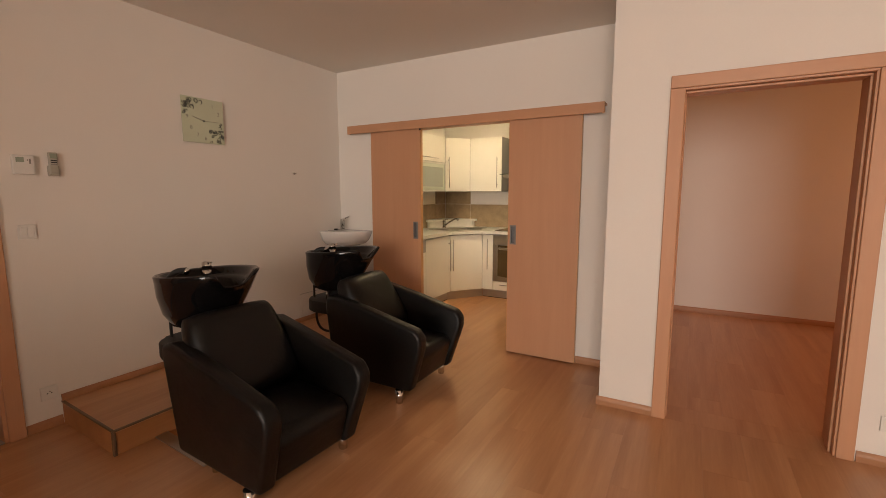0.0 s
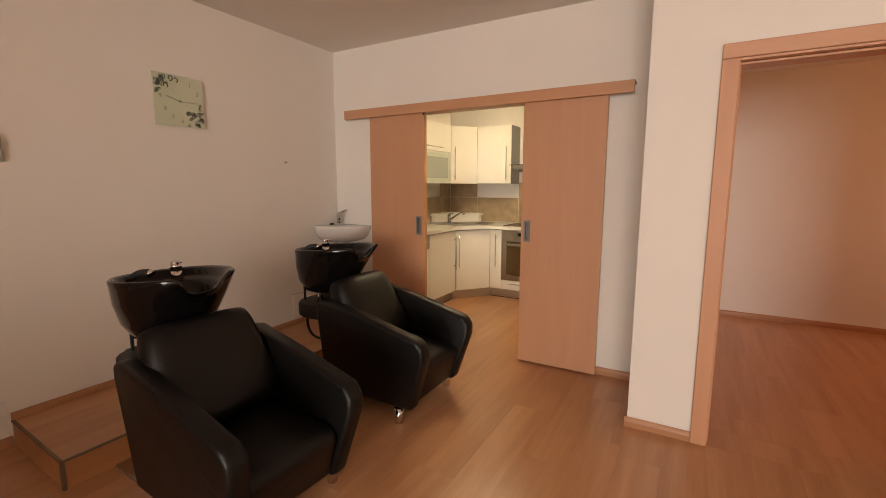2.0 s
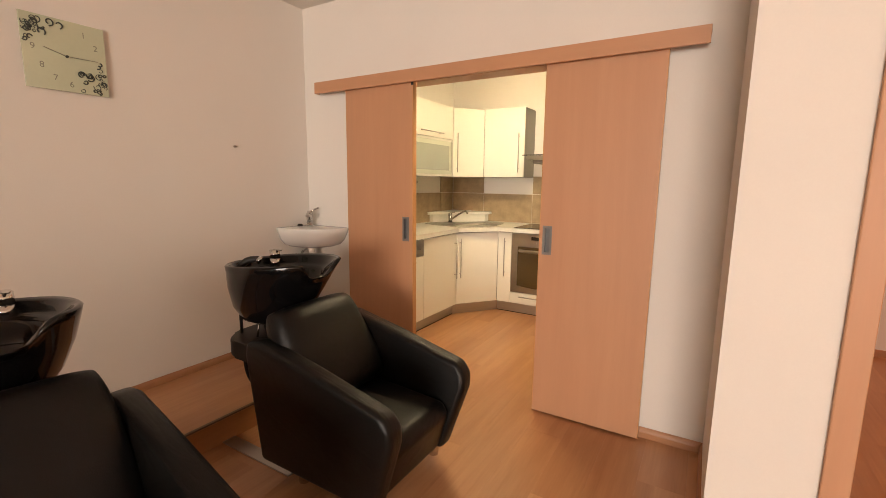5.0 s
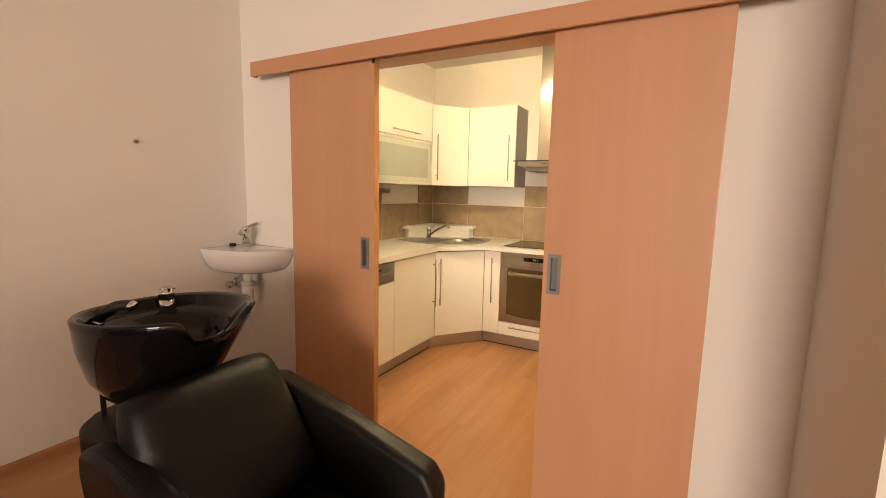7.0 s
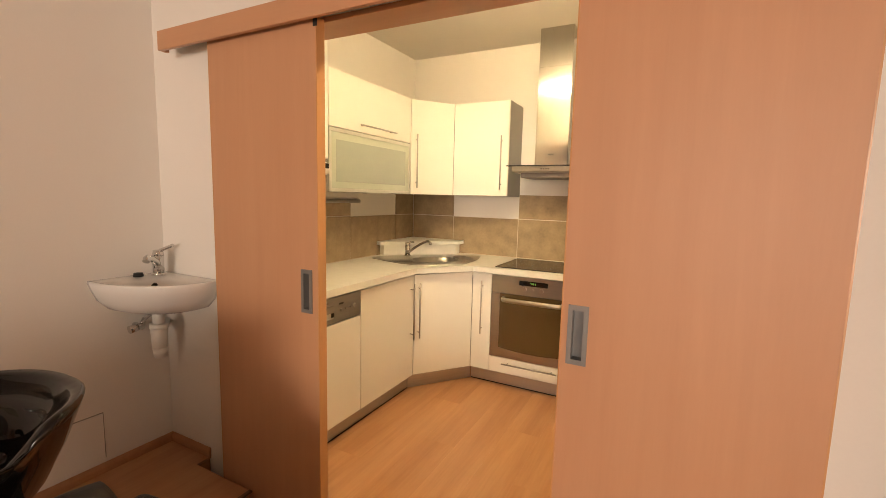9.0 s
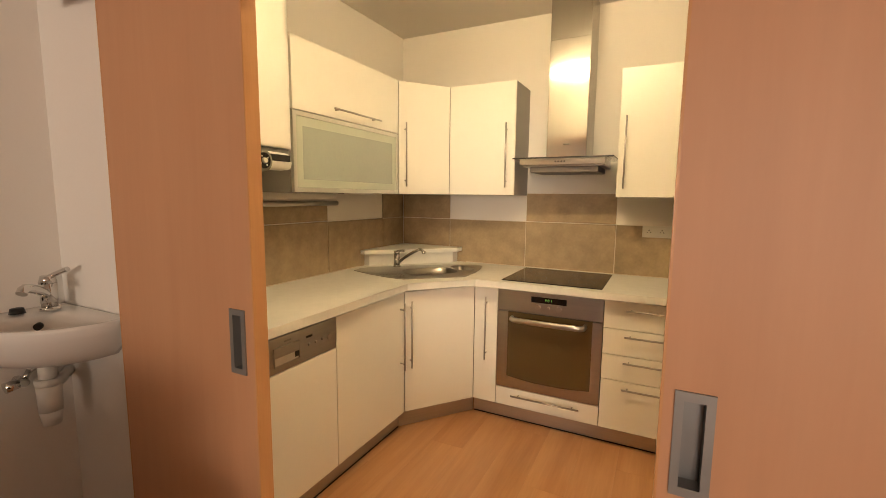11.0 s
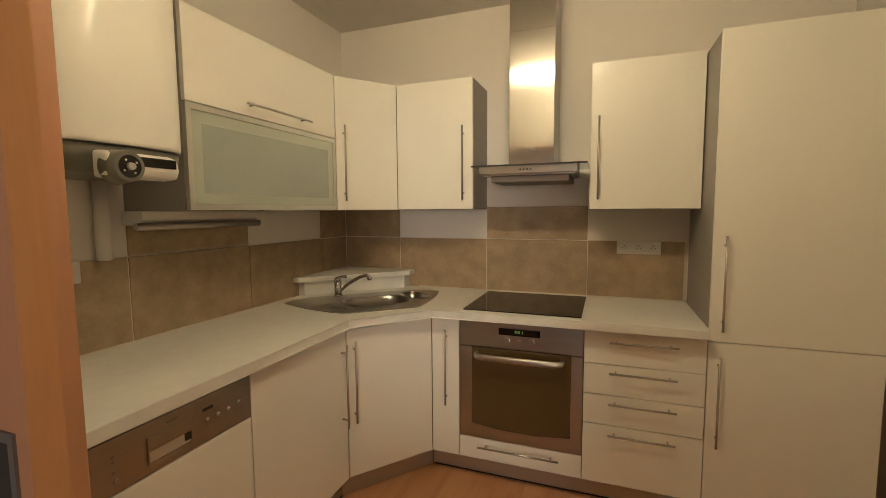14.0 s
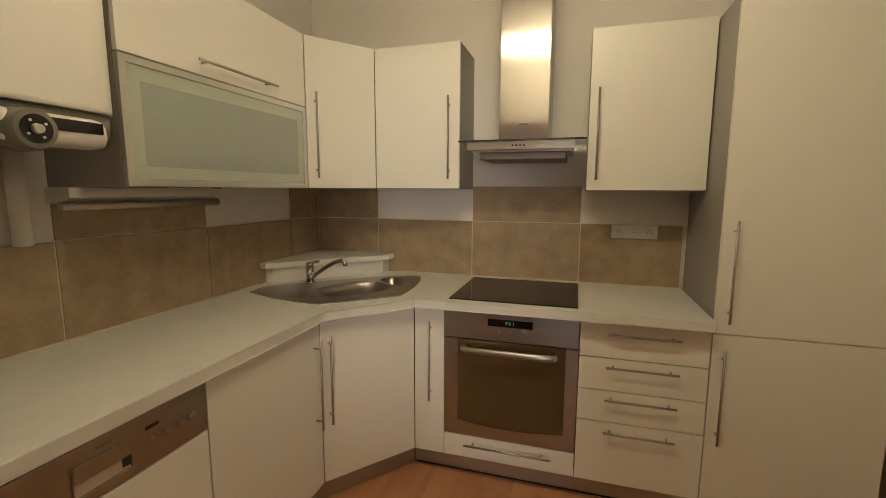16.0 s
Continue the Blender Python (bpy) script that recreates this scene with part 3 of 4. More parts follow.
part("lever", join(rod((tx, ty, 1.078), (tx, ty, 1.102), 0.0245, 0.018), tube([(tx, ty, 1.094), (tx + 0.025, ty + 0.02, 1.11), (tx + 0.065, ty + 0.03, 1.125)], 0.008)), CHROME, bt)
plug = thing("basin_plug", tx - 0.02, ty - 0.075, 0.985, "black rubber plug on the basin ledge", "plug")
part("disc", rod((tx - 0.022, ty - 0.075, 0.990), (tx - 0.022, ty - 0.075, 1.006), 0.021, 0.017), PLASTIC, plug, smooth=True)
trap = thing("bottle_trap", CX + 0.145, CY - 0.12, 0.63, "white plastic bottle trap with a chrome angle valve", "drain trap")
px, py = CX + 0.145, CY - 0.12
part("body", join(rod((px, py, 0.676), (px, py, 0.77), 0.031, 0.034, 24), rod((px, py, 0.63), (px, py, 0.676), 0.024, 0.031, 24), rod((px, py, 0.775), (px, py, 0.835), 0.024, sides=20)), WHITE_PLASTIC, trap)
part("collar_nut", rod((px, py, 0.762), (px, py, 0.785), 0.037, sides=10), WHITE_PLASTIC, trap)
part("outlet_pipe", tube([(px, py, 0.745), (px - 0.04, py + 0.04, 0.745), (CX + 0.006, CY - 0.006, 0.745)], 0.017), WHITE_PLASTIC, trap)
vx, vy = CX + 0.02, CY - 0.155
part("angle_valve", join(rod((vx, vy, 0.765), (vx + 0.06, vy, 0.765), 0.013), rod((vx + 0.045, vy - 0.012, 0.765), (vx + 0.045, vy - 0.045, 0.760), 0.016, 0.018), rod((vx + 0.045, vy, 0.765), (vx + 0.045, vy + 0.02, 0.80), 0.009)), CHROME, trap, "chrome angle valve")
part("supply_hose", tube([(vx + 0.045, vy + 0.015, 0.79), (vx + 0.06, vy + 0.05, 0.82), (tx, ty, 0.85)], 0.006), HANDLE, trap)


# ---- wash chairs ----
def side_profile(points, y0, y1, flare, sign, bevel, segments=4):
    """A thick slab with the outline (x, z), from y0 to y1, leaning outwards as it rises."""
    bm = bmesh.new()
    a = [bm.verts.new((x, y0, z)) for x, z in points]
    b = [bm.verts.new((x, y1, z)) for x, z in points]
    bm.faces.new(a)
    bm.faces.new(b[::-1])
    for i in range(len(points)):
        j = (i + 1) % len(points)
        bm.faces.new((a[j], a[i], b[i], b[j]))
    bmesh.ops.recalc_face_normals(bm, faces=bm.faces[:])
    if bevel:
        bmesh.ops.bevel(bm, geom=[e for e in bm.edges if e.calc_face_angle(0) > 0.5], offset=bevel, segments=segments, affect="EDGES", profile=0.5)
    for v in bm.verts:
        v.co.y += sign * flare * (v.co.z - 0.1)
    for f in bm.faces:
        f.smooth = True
    return bm


def puffed(centre, right, up, w, h, d, n=18, taper=0.0, sharp=5):
    """An upholstered pad: a rounded rectangle, domed on its front."""
    c, r, u = Vector(centre), Vector(right).normalized(), Vector(up).normalized()
    f = r.cross(u)
    bm = bmesh.new()
    grids = []
    for side in (1, -1):
        g = []
        for i in range(n + 1):
            row = []
            for j in range(n + 1):
                a, b = math.sin((2 * i / n - 1) * math.pi / 2), math.sin((2 * j / n - 1) * math.pi / 2)
                x, y = a * (1 - 0.06 * b ** 4 * abs(a)), b * (1 - 0.05 * a ** 4 * abs(b))
                x *= 1 - taper * (b + 1) / 2
                t = max(0.0, (1 - abs(a) ** sharp)) ** 0.45 * max(0.0, (1 - abs(b) ** sharp)) ** 0.45
                row.append(bm.verts.new(c + r * x * w / 2 + u * y * h / 2 + f * side * d / 2 * t))
            g.append(row)
        grids.append(g)
    for g, flip in zip(grids, (False, True)):
        for i in range(n):
            for j in range(n):
                q = (g[i][j], g[i + 1][j], g[i + 1][j + 1], g[i][j + 1])
                bm.faces.new(q[::-1] if flip else q).smooth = True
    bmesh.ops.remove_doubles(bm, verts=bm.verts[:], dist=0.0005)
    return bm


def bowl_ring(cx, cy, back, front, side, z_back, z_front, notch=0.0, dip=0.0, n=48, power=2.3):
    pts = []
    for k in range(n):
        a = 2 * math.pi * k / n
        c, s = math.cos(a), math.sin(a)
        x = math.copysign(abs(c) ** (2 / power), c) * (front if c > 0 else back)
        y = math.copysign(abs(s) ** (2 / power), s) * side
        if c > 0:
            y *= 1 - 0.20 * (x / front) ** 2
        d = min(a, 2 * math.pi - a)
        w = math.exp(-(d / 0.42) ** 4)
        x -= notch * w
        z = z_back + (z_front - z_back) * (x + back) / (front + back) - dip * w
        pts.append((cx + x, cy + y, z))
    return pts


def wash_chair(cy):
    ch = thing("wash_chair", -1.4, cy, 0, "black leatherette salon wash chair with a gloss black ceramic basin", "salon chair", "wash chairs along the wall")
    prof = [(-1.70, 0.088), (-1.052, 0.088), (-0.952, 0.40), (-0.952, 0.465), (-0.992, 0.516), (-1.34, 0.600), (-1.63, 0.660), (-1.715, 0.648), (-1.73, 0.58)]
    part("armrest", side_profile(prof, cy - 0.290, cy - 0.200, 0.065, -1, 0.026), LEATHER, ch)
    part("armrest", side_profile(prof, cy + 0.200, cy + 0.290, 0.065, 1, 0.026), LEATHER, ch)
    seat = [(-1.62, 0.093), (-1.068, 0.093), (-1.010, 0.29), (-1.045, 0.340), (-1.30, 0.355), (-1.62, 0.36)]
    part("seat", side_profile(seat, cy - 0.214, cy + 0.214, 0, 1, 0.03), LEATHER, ch)
    part("back_shell", box(-1.712, -1.60, cy - 0.235, cy + 0.235, 0.095, 0.60, 0.03, 3), LEATHER, ch)
    part("backrest", puffed((-1.550, cy - 0.016, 0.560), (0, 1, 0), (-0.50, 0, 0.866), 0.55, 0.47, 0.17, 22, 0.13, 7), LEATHER, ch)
    for y in (cy - 0.282, cy + 0.282):
        part("leg", rod((-1.138, cy + (y - cy) * 0.98, 0), (-1.138, cy + (y - cy) * 0.98, 0.093), 0.0235, 0.027, 24), CHROME, ch, "short round chrome leg")
    for y in (cy - 0.20, cy + 0.20):
        part("leg", rod((-1.52, y, 0), (-1.52, y, 0.093), 0.0235, 0.027, 24), CHROME, ch, "short round chrome leg")
    part("floor_bracket", box(-2.100, -1.60, cy - 0.225, cy - 0.155, 0.0, 0.008, 0.002), HANDLE, ch, "flat grey metal floor bracket")
    plate_pts = []
    for k in range(20):
        a = math.pi * (k / 19) + math.pi / 2
        plate_pts.append((-1.94 + 0.13 * math.cos(a), cy + 0.225 * math.copysign(abs(math.sin(a)) ** 0.7, math.sin(a))))
    plate_pts = [(-1.60, cy + 0.235)] + plate_pts + [(-1.60, cy - 0.235)]
    part("basin_bracket", prism(plate_pts, 0.49, 0.575, 0.012, 3), PLASTIC, ch, "rounded matt black bracket behind the seat")
    part("column", rod((-1.93, cy, 0.57), (-1.95, cy, 0.66), 0.05, 0.06, 24), PLASTIC, ch)
    part("support_rod", rod((-2.02, cy - 0.13, 0.57), (-2.02, cy - 0.13, 0.74), 0.008), PLASTIC, ch)
    part("support_pin", rod((-1.90, cy - 0.13, 0.57), (-1.90, cy - 0.11, 0.66), 0.005), CHROME, ch)
    part("hose", tube([(-2.0, cy - 0.13, 0.5), (-2.01, cy - 0.13, 0.40), (-1.95, cy - 0.14, 0.33), (-1.80, cy - 0.16, 0.34), (-1.66, cy - 0.18, 0.36)], 0.009), PLASTIC, ch, "black rubber hose")
    cx = -1.85
    rr = [bowl_ring(cx - 0.07, cy, 0.10, 0.10, 0.10, 0.622, 0.632), bowl_ring(cx - 0.06, cy, 0.165, 0.155, 0.150, 0.640, 0.662), bowl_ring(cx - 0.045, cy, 0.218, 0.20, 0.196, 0.706, 0.738), bowl_ring(cx - 0.02, cy, 0.250, 0.242, 0.226, 0.80, 0.83, 0.01),
          bowl_ring(cx, cy, 0.265, 0.288, 0.238, 0.873, 0.910, 0.04, 0.035), bowl_ring(cx, cy, 0.268, 0.315, 0.242, 0.898, 0.938, 0.065, 0.072), bowl_ring(cx, cy, 0.260, 0.306, 0.233, 0.905, 0.945, 0.07, 0.078),
          bowl_ring(cx, cy, 0.245, 0.28, 0.214, 0.896, 0.932, 0.06, 0.072), bowl_ring(cx, cy, 0.238, 0.25, 0.203, 0.872, 0.895, 0.05, 0.045), bowl_ring(cx, cy, 0.222, 0.235, 0.188, 0.862, 0.880, 0.05, 0.03)]
    rr += [bowl_ring(cx + 0.07, cy, 0.15, 0.145, 0.16, 0.856, 0.866, 0.02, 0.02), bowl_ring(cx + 0.07, cy, 0.135, 0.125, 0.145, 0.81, 0.81), bowl_ring(cx + 0.06, cy, 0.11, 0.10, 0.11, 0.755, 0.755), bowl_ring(cx + 0.05, cy, 0.05, 0.05, 0.05, 0.745, 0.745)]
    rr = [[(x, y, z + 0.020 * max(0.0, (z - 0.63) / 0.3)) for x, y, z in ring] for ring in rr]
    part("basin", loft(rr), GLOSS_BLACK, ch, "gloss black ceramic shampoo basin with a neck notch", True)
    ux, uy = -2.045, cy + 0.105
    tp = part("mixer_tap", join(rod((ux, uy, 0.858), (ux, uy, 0.870), 0.031, 0.029, 24), rod((ux, uy, 0.870), (ux, uy, 0.914), 0.0255, sides=24), rod((ux, uy, 0.914), (ux, uy, 0.918), 0.0235, sides=24)), CHROME, ch, "chrome mixer tap on the basin")
    part("lever", join(rod((ux, uy, 0.918), (ux, uy, 0.958), 0.0262, sides=24), rod((ux, uy, 0.958), (ux, uy, 0.963), 0.0262, 0.021, 24), box(ux - 0.006, ux + 0.052, uy - 0.008, uy + 0.008, 0.960, 0.966, 0.002)), CHROME, tp)
    sp = part("hand_shower", tube([(-2.055, cy - 0.115, 0.878), (-2.04, cy - 0.105, 0.905), (-2.01, cy - 0.08, 0.938), (-1.97, cy - 0.05, 0.940)], 0.017), PLASTIC, ch, "black hand shower")
    part("shower_face", rod((-1.974, cy - 0.053, 0.940), (-1.962, cy - 0.044, 0.930), 0.018, 0.019), CHROME, sp)
    part("shower_socket", rod((-2.057, cy - 0.117, 0.868), (-2.054, cy - 0.114, 0.890), 0.026, 0.020), CHROME, sp)
    return ch


chair = wash_chair(2.786)
copy_thing(chair, pose(-1.110, 1.942, 0, 0, 0, -3.2) @ pose(-1.4 + 1.138, 2.786 - 3.062, 0))


# ---- kitchen ----
FX, FY = -2.165, 5.463          # faces of the lower fronts
TX, TY = -2.742, 6.020          # faces of the tiles
Z0, Z1 = 0.115, 0.832           # lower fronts
GAPW = 0.0018                   # half a joint between fronts
UX, UY, U0, U1 = -2.410, 5.715, 1.383, 2.088


def slab(a, b, z0, z1, t=0.018, bevel=0.0015):
    """A front board whose face runs in plan from a to b (the room lies to the right of a to b)."""
    a, b = Vector((*a, 0)), Vector((*b, 0))
    d = (b - a).normalized()
    inward = Vector((-d.y, d.x, 0))
    a, b = a + d * GAPW, b - d * GAPW
    pts = [a, b, b + inward * t, a + inward * t]
    return prism([(p.x, p.y) for p in pts], z0 + GAPW, z1 - GAPW, bevel)


# the lower left run: dishwasher and base cabinet
dish = thing("dishwasher", -2.46, 4.22, 0, "built-in dishwasher with a brushed steel panel and white door", "dishwasher")
part("body", box(TX + 0.005, FX - 0.021, 3.921, 4.517, 0.112, 0.842), CARCASS, dish)
part("door", slab((FX, 3.92), (FX, 4.518), Z0, 0.688), LACQUER, dish)
cp = part("control_panel", slab((FX + 0.002, 3.92), (FX + 0.002, 4.518), 0.690, Z1, 0.02), STEEL, dish, "brushed steel control panel")
part("grip", join(box(FX - 0.004, FX + 0.0075, 4.160, 4.163, 0.715, 0.792), box(FX - 0.004, FX + 0.0075, 4.288, 4.291, 0.715, 0.792), box(FX - 0.004, FX + 0.0085, 4.163, 4.288, 0.715, 0.720), box(FX - 0.004, FX + 0.0080, 4.163, 4.288, 0.752, 0.792, 0.002)), STEEL, cp, "brushed steel grip plate")
# Pale inset paints the lit lip of the pocket, dark wedge its shaded end.
part("grip_recess", prism([(FX - 0.003, 4.164), (FX + 0.0035, 4.164), (FX + 0.0035, 4.287), (FX - 0.003, 4.287)], 0.721, 0.751), ALU, cp, "pale inset for the light on the grip's lower lip")
part("grip_end", prism([(FX + 0.0034, 4.266), (FX + 0.006, 4.287), (FX + 0.0034, 4.287)], 0.728, 0.751), DARK, cp)
for y, r in ((4.345, 0.0065), (4.385, 0.0065), (4.425, 0.0065), (4.465, 0.013)):
    part("button", rod((FX, y, 0.757), (FX + 0.011, y, 0.757), r, r * 0.85), HANDLE, cp)
part("display", box(FX - 0.002, FX + 0.0033, 4.33, 4.366, 0.786, 0.795), DARK, cp)
part("badge", box(FX - 0.002, FX + 0.003, 4.215, 4.25, 0.804, 0.811), GREY_PLASTIC, cp)
part("button", rod((FX, 4.080, 0.722), (FX + 0.009, 4.080, 0.722), 0.0075, 0.0065), HANDLE, cp)
for z in (0.785, 0.772, 0.745):
    part("indicator", rod((FX, 4.075, z), (FX + 0.003, 4.075, z), 0.004), GREY_PLASTIC, cp)

cab = thing("base_cabinet", -2.45, 4.82, 0, "white base cabinet with one tall door", "cabinet", "lower kitchen cabinets")
part("body", box(TX + 0.005, FX - 0.021, 4.521, 5.090, 0.112, 0.842), CARCASS, cab)
d = part("door", slab((FX, 4.519), (FX, 5.101), Z0, Z1), LACQUER, cab)
bar_handle(d, (FX, 5.058, 0.388), (FX, 5.058, 0.778), (1, 0, 0))

# corner sink cabinet with its slanted door
C0, C1 = Vector((-2.165, 5.103)), Vector((-1.884, 5.463))
cd = (C1 - C0).normalized()
co_ = Vector((cd.y, -cd.x))
ccab = thing("corner_base_cabinet", -2.3, 5.6, 0, "white corner base cabinet with a slanted door under the sink", "cabinet", "lower kitchen cabinets")
part("body", prism([(TX + 0.005, 5.112), (-2.19, 5.112), (-1.905, 5.475), (-1.905, TY - 0.005), (TX + 0.005, TY - 0.005)], 0.112, 0.70), CARCASS, ccab)
d = part("door", slab(C0, C1, Z0, Z1), LACQUER, ccab)
p = C0 + cd * 0.034
bar_handle(d, (p.x, p.y, 0.388), (p.x, p.y, 0.780), (co_.x, co_.y, 0))

ncab = thing("narrow_base_cabinet", -1.81, 5.75, 0, "narrow white base cabinet with one door", "cabinet", "lower kitchen cabinets")
part("body", box(-1.882, -1.737, FY + 0.021, TY - 0.005, 0.112, 0.842), CARCASS, ncab)
d = part("door", slab((-1.884, FY), (-1.735, FY), Z0, Z1), LACQUER, ncab)
bar_handle(d, (-1.801, FY, 0.388), (-1.801, FY, 0.779), (0, -1, 0))

# built-in oven with its drawer below
oven = thing("oven", -1.435, 5.75, 0.23, "built-in stainless steel oven with a dark glass door", "oven")
part("body", box(-1.732, -1.138, FY + 0.021, TY - 0.005, 0.236, 0.842), CARCASS, oven)
op = part("control_panel", slab((-1.735, FY), (-1.135, FY), 0.704, Z1, 0.02), STEEL, oven)
disp = part("display", box(-1.532, -1.332, FY - 0.002, FY + 0.003, 0.772, 0.806, 0.001), BLACK_GLASS, op)
part("dial", rod((-1.492, FY, 0.748), (-1.492, FY - 0.016, 0.748), 0.0155, 0.0145, 24), HANDLE, op)
part("dial", rod((-1.374, FY, 0.748), (-1.374, FY - 0.016, 0.748), 0.0155, 0.0145, 24), HANDLE, op)
part("push_button", rod((-1.432, FY, 0.748), (-1.432, FY - 0.008, 0.748), 0.008, 0.007, 16), HANDLE, op)


def text_y(txt, x, y, z, size, mat, parent, name="digits"):
    """Letters on a face that looks towards -y."""
    cu = bpy.data.curves.new("t", "FONT")
    cu.body, cu.size, cu.align_x, cu.align_y, cu.extrude = txt, size, "CENTER", "CENTER", 0.0002
    tmp = new("t", cu)
    me = bpy.data.meshes.new_from_object(tmp.evaluated_get(bpy.context.evaluated_depsgraph_get()))
    bpy.data.objects.remove(tmp)
    bm = bmesh.new()
    bm.from_mesh(me)
    bpy.data.meshes.remove(me)
    bm.transform(Matrix.Translation((x, y, z)) @ Matrix.Rotation(radians(90), 4, "X"))
    return part(name, bm, mat, parent)


text_y("9:0 1", -1.432, FY - 0.0024, 0.790, 0.021, GREEN, disp)
od = part("door", join(box(-1.733, -1.668, FY - 0.004, FY + 0.016, 0.234, 0.700), box(-1.188, -1.137, FY - 0.004, FY + 0.016, 0.234, 0.700), box(-1.668, -1.188, FY - 0.004, FY + 0.016, 0.234, 0.288)), STEEL, oven)
arc = [(-1.668 + 0.48 * k / 16, 0.288 + 0.018 * (1 - math.sin(math.pi * k / 16)) - 0.001) for k in range(17)]
bm = bmesh.new()
fv = [bm.verts.new((x, FY - 0.0045, z)) for x, z in arc] + [bm.verts.new((-1.188, FY - 0.0045, 0.284)), bm.verts.new((-1.668, FY - 0.0045, 0.284))]
bm.faces.new(fv[::-1])
g = bmesh.ops.extrude_face_region(bm, geom=bm.faces[:])
for v in [e for e in g["geom"] if isinstance(e, bmesh.types.BMVert)]:
    v.co.y += 0.006
part("curved_trim", bm, STEEL, od)
part("window", box(-1.6675, -1.1885, FY - 0.002, FY + 0.012, 0.2885, 0.700), OVEN_GLASS, od, "dark mirror-like oven window with the floor's brown reflection in its colour")
grip = tube([(-1.642, FY - 0.002, 0.666), (-1.640, FY - 0.040, 0.666), (-1.60, FY - 0.054, 0.666), (-1.27, FY - 0.054, 0.666), (-1.230, FY - 0.040, 0.666), (-1.228, FY - 0.002, 0.666)], 0.011, 14)
for v in grip.verts:
    v.co.z = 0.666 + (v.co.z - 0.666) * 1.45
part("handle", grip, STEEL, od, "broad bowed steel handle")
odr = thing("oven_drawer_unit", -1.435, 5.75, 0.0, "low white drawer under the oven", "drawer unit", "lower kitchen cabinets")
part("body", box(-1.732, -1.138, FY + 0.021, TY - 0.005, 0.112, 0.228), CARCASS, odr)
d = part("drawer", slab((-1.735, FY), (-1.135, FY), Z0, 0.230), LACQUER, odr)
bar_handle(d, (-1.630, FY, 0.193), (-1.237, FY, 0.193), (0, -1, 0))

dru = thing("drawer_cabinet", -0.89, 5.75, 0, "white base cabinet with four drawers", "cabinet", "lower kitchen cabinets")
part("body", box(-1.132, -0.645, FY + 0.021, TY - 0.005, 0.112, 0.842), CARCASS, dru)
for a, b, zz in ((0.681, Z1, 0.790), (0.538, 0.681, 0.649), (0.397, 0.538, 0.507), (Z0, 0.397, 0.361)):
    d = part("drawer", slab((-1.135, FY), (-0.642, FY), a, b), LACQUER, dru)
    bar_handle(d, (-1.025, FY, zz), (-0.752, FY, zz), (0, -1, 0))

tall = thing("tall_cabinet", -0.35, 5.75, 0, "tall white cabinet with two doors and grey sides", "cabinet")
part("body", box(-0.640, -0.062, FY + 0.021, TY - 0.002, 0.112, 2.078, 0.001), CARCASS, tall)
d = part("upper_door", slab((-0.642, FY), (-0.060, FY), 0.826, 2.082), LACQUER, tall)
bar_handle(d, (-0.598, FY, 0.876), (-0.598, FY, 1.268), (0, -1, 0))
d = part("lower_door", slab((-0.642, FY), (-0.060, FY), Z0, 0.826), LACQUER, tall)
bar_handle(d, (-0.603, FY, 0.380), (-0.603, FY, 0.769), (0, -1, 0))
solid("trim_filler", box(-0.058, -0.001, 5.60, 5.62, 0, 2.08), BEECH_Z, "dark beech filler beside the tall cabinet", "filler strip")

pl = thing("plinth", -1.6, 5.5, 0, "brushed aluminium plinth under the kitchen units", "plinth", kind="structure")
part("board", box(-2.236, -2.222, 3.92, 5.126, 0, 0.110), PLINTH, pl)
part("board", slab((-2.2215, 5.124), (-1.910, 5.533), -GAPW, 0.110 + GAPW, 0.014, 0), PLINTH, pl)
part("board", box(-1.907, -0.06, 5.535, 5.549, 0, 0.110), PLINTH, pl)
part("seal", box(-2.222, -2.2185, 3.92, 5.120, 0, 0.006), DARK, pl)
part("seal", box(-1.902, -0.06, 5.5315, 5.535, 0, 0.006), DARK, pl)

top = thing("worktop", -2.3, 5.3, 0.845, "pale laminate worktop with a slanted corner", "worktop")
board = part("board", prism([(TX + 0.001, 3.905), (-2.138, 3.905), (-2.138, 5.088), (-1.858, 5.406), (-0.644, 5.406), (-0.644, TY - 0.001), (TX + 0.001, TY - 0.001)], 0.845, 0.885, 0.004, 3), WORKTOP, top)
part("seal", box(TX + 0.001, TX + 0.006, 3.906, 5.44, 0.8852, 0.889), GROUT, top)
part("seal", box(-2.19, -0.645, TY - 0.006, TY - 0.001, 0.8852, 0.889), GROUT, top)

# raised corner shelf behind the sink
sh = thing("corner_shelf", -2.55, 5.8, 0.885, "raised white corner shelf behind the sink", "shelf")
part("top_board", prism([(TX + 0.001, 5.455), (-2.705, 5.455), (-2.222, 5.935), (-2.222, TY - 0.001), (TX + 0.001, TY - 0.001)], 0.967, 0.996, 0.003), WORKTOP, sh)
part("front_panel", prism([(TX + 0.001, 5.50), (-2.70, 5.50), (-2.262, 5.935), (-2.262, TY - 0.001), (TX + 0.001, TY - 0.001)], 0.8855, 0.967), WORKTOP, sh)

# corner sink: steel rim, bowl, small bowl and ribbed drainer
S0, SU = Vector((-2.27, 5.50)), cd.copy()          # middle, and the axis along the slanted front
SV = Vector((-cd.y, cd.x))                         # towards the corner


def su(a, b):
    p = S0 + SU * a + SV * b
    return (p.x, p.y)


def rounded(c, ru, rv, z, n=40, power=3.2):
    pts = []
    for k in range(n):
        a = 2 * math.pi * k / n
        x, y = math.cos(a), math.sin(a)
        q = su(c[0] + ru * math.copysign(abs(x) ** (2 / power), x), c[1] + rv * math.copysign(abs(y) ** (2 / power), y))
        pts.append((q[0], q[1], z))
    return pts


